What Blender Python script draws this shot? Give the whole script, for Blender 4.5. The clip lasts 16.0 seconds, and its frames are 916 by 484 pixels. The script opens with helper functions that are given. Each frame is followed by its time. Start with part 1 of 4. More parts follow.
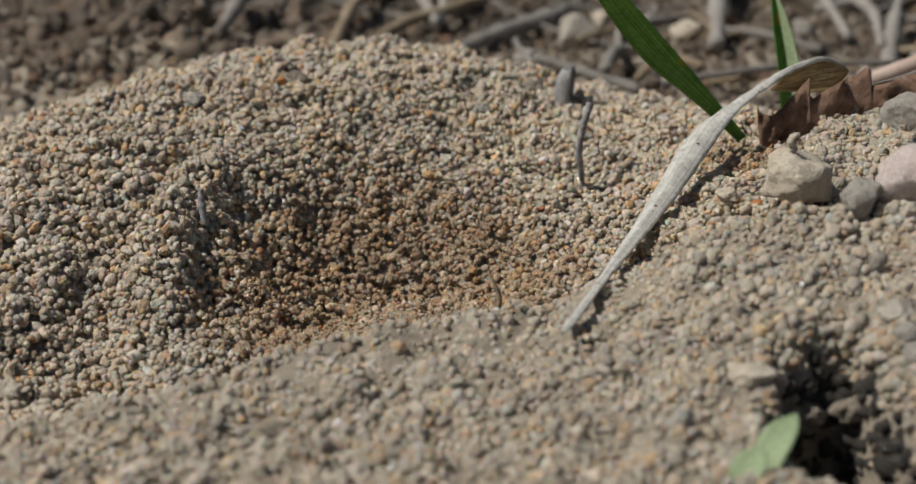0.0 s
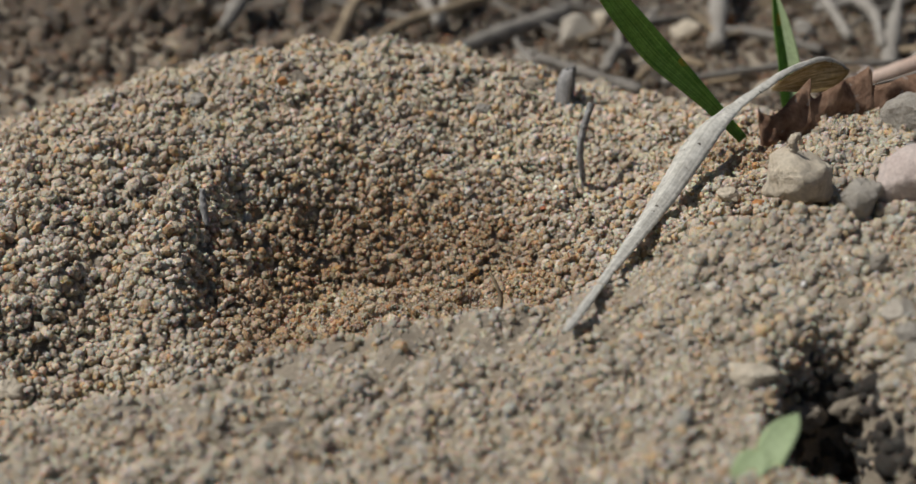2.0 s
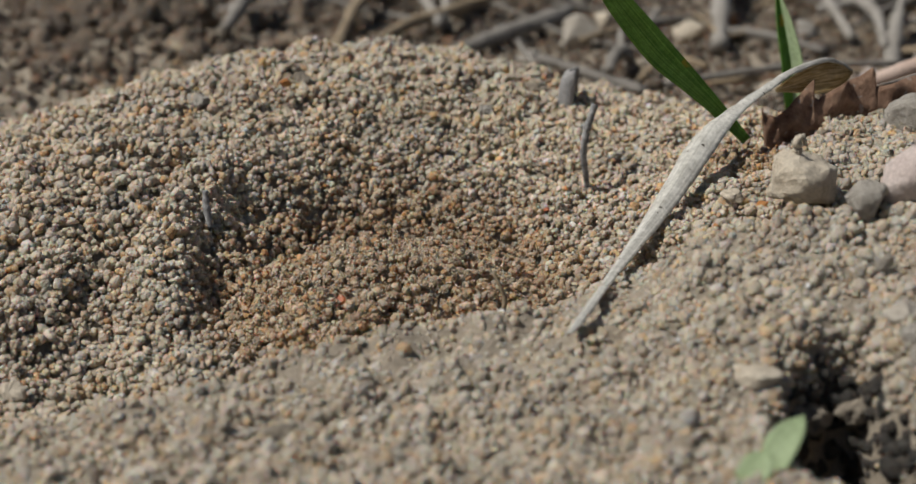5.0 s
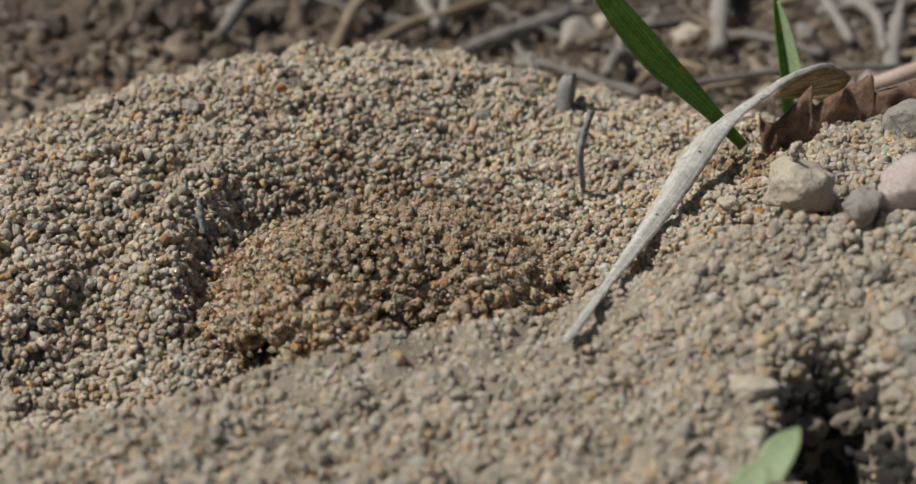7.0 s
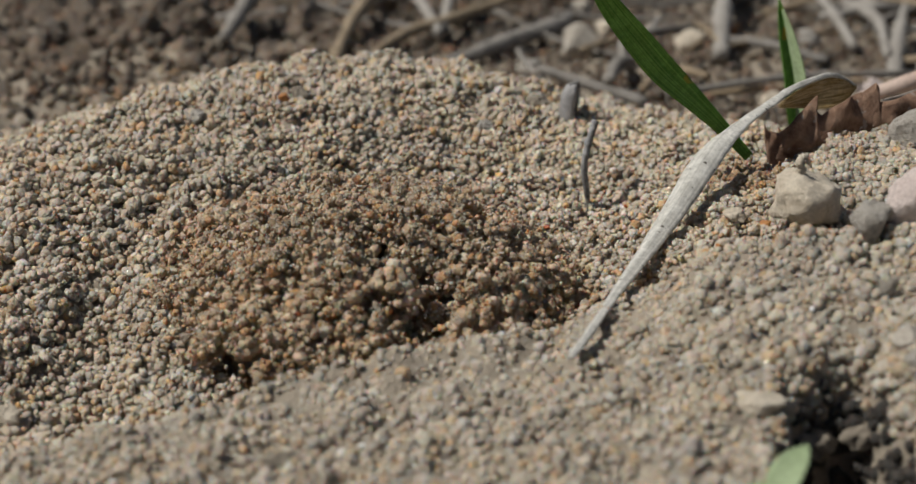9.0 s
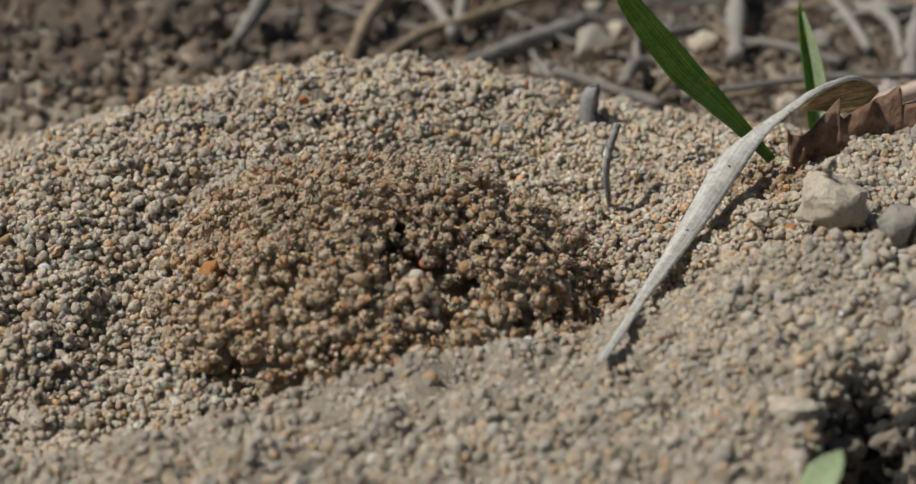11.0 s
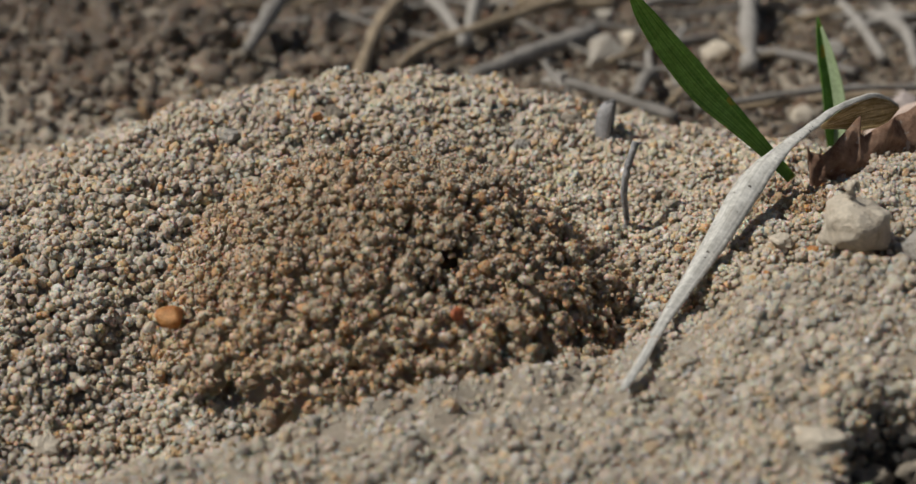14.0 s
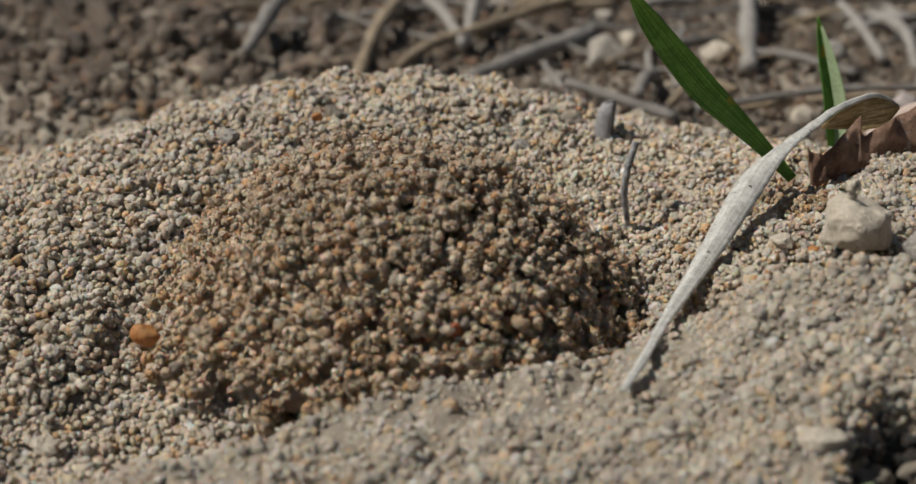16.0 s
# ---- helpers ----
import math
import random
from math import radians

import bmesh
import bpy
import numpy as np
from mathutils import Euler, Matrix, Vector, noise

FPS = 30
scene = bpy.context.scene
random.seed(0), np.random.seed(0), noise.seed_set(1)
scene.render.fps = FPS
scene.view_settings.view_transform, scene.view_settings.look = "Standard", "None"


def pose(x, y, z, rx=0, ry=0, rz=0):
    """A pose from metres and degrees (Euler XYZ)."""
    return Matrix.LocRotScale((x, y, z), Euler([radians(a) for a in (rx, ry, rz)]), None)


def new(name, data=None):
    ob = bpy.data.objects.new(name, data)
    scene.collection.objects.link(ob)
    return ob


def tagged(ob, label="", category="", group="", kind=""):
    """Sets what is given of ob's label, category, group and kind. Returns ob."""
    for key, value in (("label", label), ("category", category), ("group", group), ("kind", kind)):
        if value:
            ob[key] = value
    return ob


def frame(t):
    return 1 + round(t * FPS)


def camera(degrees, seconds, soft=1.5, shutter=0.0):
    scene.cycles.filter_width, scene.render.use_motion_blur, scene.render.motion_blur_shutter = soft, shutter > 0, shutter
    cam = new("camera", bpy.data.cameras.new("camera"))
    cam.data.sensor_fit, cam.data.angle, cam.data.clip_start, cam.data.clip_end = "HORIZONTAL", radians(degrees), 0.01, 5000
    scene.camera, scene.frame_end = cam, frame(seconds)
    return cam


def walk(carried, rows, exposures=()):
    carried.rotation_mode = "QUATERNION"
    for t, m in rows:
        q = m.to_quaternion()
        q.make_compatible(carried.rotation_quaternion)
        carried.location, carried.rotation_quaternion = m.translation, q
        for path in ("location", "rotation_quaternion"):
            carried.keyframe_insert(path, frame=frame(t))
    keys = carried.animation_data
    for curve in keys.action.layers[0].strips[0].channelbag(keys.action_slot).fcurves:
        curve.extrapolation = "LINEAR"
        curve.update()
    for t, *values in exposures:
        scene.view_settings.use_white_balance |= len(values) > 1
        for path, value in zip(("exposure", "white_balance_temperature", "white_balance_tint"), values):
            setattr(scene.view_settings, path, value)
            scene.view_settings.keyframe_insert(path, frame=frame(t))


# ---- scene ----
# Close view of a small sand mound with a pit, out of which damp soil is pushed up.
cam = camera(30.0, 16.0, soft=1.35)
cam.data.dof.use_dof = True
cam.data.dof.focus_distance = 0.195
cam.data.dof.aperture_fstop = 31.0

PATH = [
    (0, 0.00815, -0.18375, 0.06069, 71.962, -0.005, 0.025),
    (0.5, 0.00797, -0.18414, 0.06042, 72.020, -0.008, 0.010),
    (1, 0.00799, -0.18426, 0.06067, 71.960, 0.020, -0.006),
    (1.5, 0.00813, -0.18404, 0.06060, 71.998, 0.043, -0.000),
    (2, 0.00801, -0.18403, 0.06078, 71.963, 0.001, -0.001),
    (2.5, 0.00840, -0.18387, 0.06056, 72.003, 0.065, -0.021),
    (3, 0.00841, -0.18371, 0.06075, 71.983, 0.059, -0.026),
    (3.5, 0.00810, -0.18352, 0.06086, 71.966, 0.050, -0.031),
    (4, 0.00749, -0.18374, 0.06073, 71.985, 0.011, -0.043),
    (6.5, 0.00829, -0.18293, 0.06125, 71.942, 0.062, -0.073),
    (7, 0.00841, -0.18245, 0.06139, 71.940, 0.085, -0.054),
    (7.5, 0.00843, -0.18218, 0.06146, 71.960, 0.078, -0.087),
    (8, 0.00848, -0.18177, 0.06184, 71.942, 0.090, -0.111),
    (8.5, 0.00818, -0.18115, 0.06229, 71.915, 0.056, -0.103),
    (9, 0.00781, -0.18099, 0.06235, 71.928, 0.045, -0.092),
    (11.5, 0.00433, -0.18027, 0.06269, 71.922, 0.032, -0.092),
    (12, 0.00361, -0.18012, 0.06275, 71.921, 0.022, -0.071),
    (12.5, 0.00312, -0.17953, 0.06303, 71.912, 0.030, -0.082),
    (13, 0.00277, -0.17843, 0.06392, 71.847, 0.018, -0.076),
    (13.5, 0.00284, -0.17803, 0.06424, 71.865, 0.019, -0.052),
    (14, 0.00343, -0.17764, 0.06450, 71.827, 0.114, -0.097),
    (14.5, 0.00326, -0.17754, 0.06431, 71.877, 0.051, -0.070),
    (15, 0.00342, -0.17745, 0.06421, 71.876, 0.075, -0.051),
    (15.5, 0.00338, -0.17736, 0.06420, 71.856, 0.055, -0.044),
    (16, 0.00332, -0.17721, 0.06416, 71.889, 0.075, -0.092),
]
walk(cam, [(t, pose(x, y, z, rx, 0, rz) @ pose(0, 0, 0, 0, 0, roll)) for t, x, y, z, rx, rz, roll in PATH],
     exposures=[(0.0, -0.23), (16.0, -0.2)])

# ---- light: high sun from the left and a little behind, clear sky ----
SUN_DIR = Vector((-0.60, -0.10, 0.79)).normalized()          # towards the sun
world = bpy.data.worlds.new("sky")
scene.world = world
world.use_nodes = True
wt = world.node_tree
sky = wt.nodes.new("ShaderNodeTexSky")
sky.sky_type = "NISHITA"
sky.sun_disc = False
sky.sun_elevation = math.asin(SUN_DIR.z)
sky.sun_rotation = math.atan2(SUN_DIR.x, SUN_DIR.y)
wt.links.new(sky.outputs[0], wt.nodes["Background"].inputs[0])
wt.nodes["Background"].inputs[1].default_value = 0.048
sun = new("sun", bpy.data.lights.new("sun", "SUN"))
sun.data.energy, sun.data.angle, sun.data.color = 5.0, radians(0.53), (1.0, 0.985, 0.945)
sun.rotation_euler = SUN_DIR.to_track_quat("Z", "Y").to_euler()

# ---- materials ----


def material(name, rough=0.9, spec=0.3):
    m = bpy.data.materials.new(name)
    m.use_nodes = True
    b = m.node_tree.nodes["Principled BSDF"]
    b.inputs["Roughness"].default_value = rough
    b.inputs["Specular IOR Level"].default_value = spec
    return m, m.node_tree.nodes, m.node_tree.links, b


def noise_node(nodes, links, scale, detail=4.0, rough=0.6, coord="Object", stretch=None):
    tc = nodes.new("ShaderNodeTexCoord")
    n = nodes.new("ShaderNodeTexNoise")
    n.inputs["Scale"].default_value, n.inputs["Detail"].default_value, n.inputs["Roughness"].default_value = scale, detail, rough
    if stretch:
        mp = nodes.new("ShaderNodeMapping")
        mp.inputs["Scale"].default_value = stretch
        links.new(tc.outputs[coord], mp.inputs[0])
        links.new(mp.outputs[0], n.inputs["Vector"])
    else:
        links.new(tc.outputs[coord], n.inputs["Vector"])
    return n


def ramp(nodes, stops, mode="LINEAR"):
    r = nodes.new("ShaderNodeValToRGB")
    r.color_ramp.interpolation = mode
    el = r.color_ramp.elements
    while len(el) < len(stops):
        el.new(0.5)
    for e, (p, c) in zip(el, stops):
        e.position, e.color = p, (*c, 1)
    return r


def mix(nodes, links, fac, a, b, kind="MIX"):
    m = nodes.new("ShaderNodeMix")
    m.data_type, m.blend_type = "RGBA", kind
    if isinstance(fac, (int, float)):
        m.inputs[0].default_value = fac
    else:
        links.new(fac, m.inputs[0])
    for s, v in ((m.inputs[6], a), (m.inputs[7], b)):
        if isinstance(v, tuple):
            s.default_value = (*v, 1)
        else:
            links.new(v, s)
    return m.outputs[2]


def bump(nodes, links, b, height, dist, strength=1.0, under=None):
    n = nodes.new("ShaderNodeBump")
    n.inputs["Strength"].default_value, n.inputs["Distance"].default_value = strength, dist
    links.new(height, n.inputs["Height"])
    if under is not None:
        links.new(under.outputs[0], n.inputs["Normal"])
    links.new(n.outputs[0], b.inputs["Normal"])
    return n


def grain_material(name, stops, dust, per="island", rough=0.88, glint=0.12, spread=0.24, glow=0.55):
    """Mineral grains: each its own colour, dusty coat, pitted face; a few are clear and glossy."""
    m, n, l, b = material(name, rough, 0.75)
    if per == "island":
        rnd = n.new("ShaderNodeNewGeometry").outputs["Random Per Island"]
    else:
        rnd = n.new("ShaderNodeObjectInfo").outputs["Random"]
    col = ramp(n, stops, "CONSTANT")
    l.new(rnd, col.inputs[0])
    shift = n.new("ShaderNodeMath")
    shift.operation = "MULTIPLY"
    shift.inputs[1].default_value = 37.7
    l.new(rnd, shift.inputs[0])
    frac = n.new("ShaderNodeMath")
    frac.operation = "FRACT"
    l.new(shift.outputs[0], frac.inputs[0])
    tone = n.new("ShaderNodeMapRange")
    tone.inputs["To Min"].default_value, tone.inputs["To Max"].default_value = 0.97 - spread, 0.97 + spread
    l.new(frac.outputs[0], tone.inputs[0])
    grey = n.new("ShaderNodeCombineColor")
    for k in range(3):
        l.new(tone.outputs[0], grey.inputs[k])
    c = mix(n, l, 1.0, col.outputs[0], grey.outputs[0], "MULTIPLY")
    fine = noise_node(n, l, 4200, 6, 0.7)
    spots = ramp(n, [(0.42, (0, 0, 0)), (0.62, (1, 1, 1))])
    l.new(fine.outputs[0], spots.inputs[0])
    c = mix(n, l, spots.outputs[0], c, mix(n, l, 0.35, c, dust))
    wide = noise_node(n, l, 90, 3, 0.5)
    stain = ramp(n, [(0.35, (0.9, 0.89, 0.88)), (0.65, (1.06, 1.04, 1.0))])
    l.new(wide.outputs[0], stain.inputs[0])
    c = mix(n, l, 1.0, c, stain.outputs[0], "MULTIPLY")
    l.new(c, b.inputs["Base Color"])
    gl = n.new("ShaderNodeMapRange")
    gl.inputs["From Min"].default_value, gl.inputs["From Max"].default_value = 1 - glint, 1 - glint + 0.002
    gl.inputs["To Min"].default_value, gl.inputs["To Max"].default_value = rough, 0.12
    l.new(frac.outputs[0], gl.inputs[0])
    spark = ramp(n, [(0.53, (1, 1, 1)), (0.61, (0.25, 0.25, 0.25))])
    l.new(noise_node(n, l, 5200, 2, 0.5).outputs[0], spark.inputs[0])
    sheen = n.new("ShaderNodeMath")
    sheen.operation = "MULTIPLY"
    l.new(gl.outputs[0], sheen.inputs[0])
    l.new(spark.outputs[0], sheen.inputs[1])
    l.new(sheen.outputs[0], b.inputs["Roughness"])
    b.inputs["Subsurface Weight"].default_value = glow
    b.inputs["Subsurface Radius"].default_value = (1.0, 0.5, 0.25)
    b.inputs["Subsurface Scale"].default_value = 0.0004
    tc, cell = n.new("ShaderNodeTexCoord"), n.new("ShaderNodeTexVoronoi")
    cell.inputs["Scale"].default_value = 4300
    l.new(tc.outputs["Object"], cell.inputs["Vector"])
    round_up = n.new("ShaderNodeMath")
    round_up.operation = "SUBTRACT"
    round_up.inputs[0].default_value = 1.0
    l.new(cell.outputs["Distance"], round_up.inputs[1])
    first = bump(n, l, b, round_up.outputs[0], 0.00022, 0.9)
    bump(n, l, b, fine.outputs[0], 0.00026, 1.0, first)
    return m


SAND = [(0.0, (0.53, 0.45, 0.35)), (0.2, (0.58, 0.505, 0.41)), (0.4, (0.50, 0.43, 0.34)), (0.54, (0.56, 0.45, 0.325)), (0.68, (0.47, 0.42, 0.36)),
        (0.78, (0.61, 0.545, 0.46)), (0.84, (0.58, 0.40, 0.22)), (0.90, (0.36, 0.32, 0.28)), (0.925, (0.56, 0.35, 0.16)), (0.955, (0.46, 0.32, 0.18)), (0.97, (0.64, 0.60, 0.55))]
DAMP = [(0.0, (0.46, 0.365, 0.26)), (0.22, (0.53, 0.435, 0.325)), (0.42, (0.42, 0.335, 0.24)), (0.55, (0.50, 0.395, 0.275)), (0.67, (0.60, 0.52, 0.42)),
        (0.80, (0.33, 0.265, 0.20)), (0.87, (0.56, 0.37, 0.18)), (0.90, (0.48, 0.30, 0.14)), (0.92, (0.66, 0.60, 0.51))]
SOIL = [(0.0, (0.115, 0.092, 0.07)), (0.3, (0.15, 0.122, 0.094)), (0.6, (0.09, 0.073, 0.057)), (0.85, (0.20, 0.165, 0.13)), (0.95, (0.18, 0.11, 0.065))]


def tinted(stops, by):
    return [(p, tuple(v * k for v, k in zip(c, by))) for p, c in stops]


M_MOIST = grain_material("moist_soil", tinted(DAMP, (0.93, 0.815, 0.69)), (0.41, 0.33, 0.245), "island", 0.6, 0.16, 0.25, 0.7)
M_SAND = grain_material("dry_sand", tinted(SAND, (1.06, 1.045, 1.02)), (0.485, 0.44, 0.37))
M_PALE = grain_material("pale_fine_sand", tinted(SAND, (1.2, 1.17, 1.13)), (0.60, 0.53, 0.44))
M_DUST = grain_material("dusty_sand", [(p, tuple(0.6 * v + 0.4 * d for v, d in zip(c, (0.39, 0.342, 0.275)))) for p, c in SAND], (0.43, 0.38, 0.305))
M_WET = grain_material("wet_soil", tinted(DAMP, (0.88, 0.76, 0.63)), (0.37, 0.295, 0.215), "island", 0.6, 0.14, 0.22, 0.7)
M_SAND_ONE = grain_material("dry_sand_single", [(p, tuple(0.6 * v + 0.4 * d for v, d in zip(c, (0.39, 0.342, 0.275)))) for p, c in SAND], (0.43, 0.38, 0.305), "object")
M_DAMP = grain_material("damp_soil", tinted(DAMP, (1.02, 0.93, 0.84)), (0.46, 0.39, 0.30), "island", 0.65, 0.12, 0.25, 0.7)
M_DAMP_ONE = grain_material("damp_soil_single", DAMP[:6], (0.42, 0.35, 0.27), "object", 0.75, 0.05)
M_BITS = grain_material("pale_bits", tinted(SAND[:6], (1.16, 1.11, 1.04)), (0.60, 0.53, 0.44), "island", 0.45, 0.35, 0.24, 0.3)
M_APRON = grain_material("sandy_soil", tinted(SAND, (0.62, 0.58, 0.53)), (0.30, 0.255, 0.2), "island", 0.95, 0.01)
M_SOIL = grain_material("crumbly_soil", tinted(SOIL, (1.0, 0.89, 0.78)), (0.27, 0.215, 0.155), "island", 0.95, 0.004, 0.35)
# soil colours cut to near black: the hollow's shade put into albedo
M_HOLLOW_SHADE = grain_material("hollow_shade", tinted(SOIL, (0.3, 0.29, 0.28)), (0.045, 0.038, 0.03), "island", 0.95, 0.004)


def earth_material():
    m, n, l, b = material("packed_earth", 0.95, 0.2)
    a, f = noise_node(n, l, 160, 5, 0.6), noise_node(n, l, 2200, 6, 0.7)
    c = ramp(n, [(0.3, (0.30, 0.255, 0.20)), (0.55, (0.36, 0.31, 0.245)), (0.75, (0.41, 0.355, 0.285))])
    l.new(a.outputs[0], c.inputs[0])
    d = ramp(n, [(0.35, (0.85, 0.83, 0.8)), (0.7, (1.25, 1.2, 1.15))])
    l.new(f.outputs[0], d.inputs[0])
    l.new(mix(n, l, 1.0, c.outputs[0], d.outputs[0], "MULTIPLY"), b.inputs["Base Color"])
    bump(n, l, b, f.outputs[0], 0.0006)
    return m


M_EARTH = earth_material()


def mottled(name, dark, light, scale, rough=0.9, relief=0.0002, fine=2200, stretch=None, lo=0.3, hi=0.7, specks=None, translucent=0.0, veins=None):
    """A two-tone surface with fine relief; stretch pulls the pattern along the thing."""
    m, n, l, b = material(name, rough)
    a = noise_node(n, l, scale, 5, 0.6, stretch=stretch)
    f = noise_node(n, l, fine, 6, 0.7)
    c = ramp(n, [(lo, dark), (hi, light)])
    l.new(a.outputs[0], c.inputs[0])
    g = ramp(n, [(0.3, (0.72, 0.72, 0.72)), (0.7, (1.15, 1.15, 1.15))])
    l.new(f.outputs[0], g.inputs[0])
    col = mix(n, l, 1.0, c.outputs[0], g.outputs[0], "MULTIPLY")
    if veins:
        tc, mp, w = n.new("ShaderNodeTexCoord"), n.new("ShaderNodeMapping"), n.new("ShaderNodeTexNoise")
        mp.inputs["Scale"].default_value = (veins[0], veins[1], 1)
        w.inputs["Scale"].default_value, w.inputs["Detail"].default_value = 1.0, 3.0
        l.new(tc.outputs["UV"], mp.inputs[0])
        l.new(mp.outputs[0], w.inputs["Vector"])
        r = ramp(n, [(0.38, veins[2]), (0.62, veins[3])])
        l.new(w.outputs[0], r.inputs[0])
        col = mix(n, l, 1.0, col, r.outputs[0], "MULTIPLY")
    if specks:
        s = noise_node(n, l, specks[1], 2, 0.5)
        r = ramp(n, [(specks[2], (0, 0, 0)), (specks[2] + 0.03, (1, 1, 1))])
        l.new(s.outputs[0], r.inputs[0])
        col = mix(n, l, r.outputs[0], col, specks[0])
    l.new(col, b.inputs["Base Color"])
    first = bump(n, l, b, a.outputs[0], relief * 2, 0.6)
    bump(n, l, b, f.outputs[0], relief, 0.9, first)
    if translucent:
        t = n.new("ShaderNodeBsdfTranslucent")
        l.new(col, t.inputs[0])
        mx = n.new("ShaderNodeMixShader")
        mx.inputs[0].default_value = translucent
        l.new(b.outputs[0], mx.inputs[1])
        l.new(t.outputs[0], mx.inputs[2])
        l.new(mx.outputs[0], n["Material Output"].inputs[0])
    return m


M_STONE_TAN = mottled("tan_stone", (0.51, 0.425, 0.32), (0.68, 0.59, 0.46), 420, relief=0.0005)
M_STONE_GREY = mottled("grey_stone", (0.39, 0.345, 0.29), (0.55, 0.50, 0.43), 420, relief=0.0009)
M_STONE_PINK = mottled("pink_stone", (0.46, 0.37, 0.33), (0.58, 0.50, 0.45), 140, relief=0.0003)
M_STONE_PALE = mottled("pale_stone", (0.36, 0.31, 0.25), (0.48, 0.43, 0.36), 150, relief=0.0004)
M_CLOD = mottled("soil_clod", (0.17, 0.14, 0.105), (0.36, 0.305, 0.235), 700, relief=0.0004, fine=1800)
M_AMBER = mottled("amber_quartz", (0.46, 0.17, 0.045), (0.62, 0.32, 0.12), 500, rough=0.3, relief=0.0002, translucent=0.3)
M_RED = mottled("red_mineral", (0.26, 0.06, 0.025), (0.40, 0.13, 0.05), 600, rough=0.4, relief=0.0001)
M_QUARTZ = mottled("clear_quartz", (0.62, 0.60, 0.56), (0.80, 0.79, 0.77), 900, rough=0.06, relief=0.00002)
M_DRY = mottled("bleached_grass", (0.44, 0.415, 0.36), (0.66, 0.63, 0.565), 60, stretch=(14, 14, 1.5), relief=0.00012,
                specks=((0.10, 0.085, 0.07), 1300, 0.67), translucent=0.12, veins=(14, 3, (0.82, 0.82, 0.82), (1.12, 1.12, 1.12)))
M_STRAW = mottled("straw", (0.56, 0.45, 0.27), (0.80, 0.70, 0.50), 90, stretch=(3, 3, 22), lo=0.4, hi=0.6, relief=0.0001, translucent=0.8, veins=(18, 2, (0.55, 0.5, 0.45), (1.15, 1.15, 1.15)))
M_GREEN = mottled("green_blade", (0.13, 0.28, 0.045), (0.22, 0.42, 0.09), 55, rough=0.5, stretch=(9, 9, 9), relief=0.00005,
                  specks=((0.36, 0.30, 0.04), 260, 0.69), translucent=0.45, veins=(16, 1.5, (0.62, 0.72, 0.6), (1.3, 1.15, 1.2)))
M_PALEGREEN = mottled("pale_green_leaf", (0.33, 0.42, 0.21), (0.48, 0.56, 0.34), 80, rough=0.55, relief=0.0001, translucent=0.35)
M_BROWN = mottled("withered_leaf", (0.17, 0.085, 0.05), (0.52, 0.33, 0.22), 520, rough=0.7, relief=0.0004, translucent=0.35, specks=((0.42, 0.33, 0.27), 800, 0.66))
M_TWIG = mottled("weathered_twig", (0.15, 0.135, 0.115), (0.29, 0.26, 0.225), 130, relief=0.0002)
M_TAN_TWIG = mottled("tan_stalk", (0.19, 0.14, 0.085), (0.33, 0.255, 0.17), 130, relief=0.0001)
M_PALE_TWIG = mottled("bleached_stalk", (0.22, 0.195, 0.165), (0.34, 0.31, 0.27), 130, relief=0.0001)
M_PINK_STRAW = mottled("pinkish_straw", (0.52, 0.37, 0.29), (0.66, 0.52, 0.43), 120, rough=0.6, relief=0.00005, translucent=0.2)
M_BARK = mottled("grey_bark", (0.17, 0.16, 0.155), (0.42, 0.40, 0.38), 500, relief=0.0002, stretch=(1, 1, 0.3))
M_STEM = mottled("dark_stem", (0.13, 0.125, 0.12), (0.40, 0.385, 0.37), 1200, relief=0.00015)

# ---- the lie of the land (millimetres) ----


def swell(x, y, cx, cy, sx, sy, turn=0.0):
    c, s = math.cos(radians(turn)), math.sin(radians(turn))
    u, v = (x - cx) * c + (y - cy) * s, -(x - cx) * s + (y - cy) * c
    return np.exp(-0.5 * ((u / sx) ** 2 + (v / sy) ** 2))


def hollow(x, y):
    """Depth of the dark hollow in the bank."""
    u, v = x - 41.4, y + 49.0
    around = np.arctan2(v, u)
    hole = np.hypot(u / 5.2, v / 9.8) + 0.13 * np.sin(3 * around + 0.6) + 0.09 * np.sin(7 * around + 2)
    return 30.0 / (1 + np.exp(np.minimum((hole - 1) * 9, 60)))


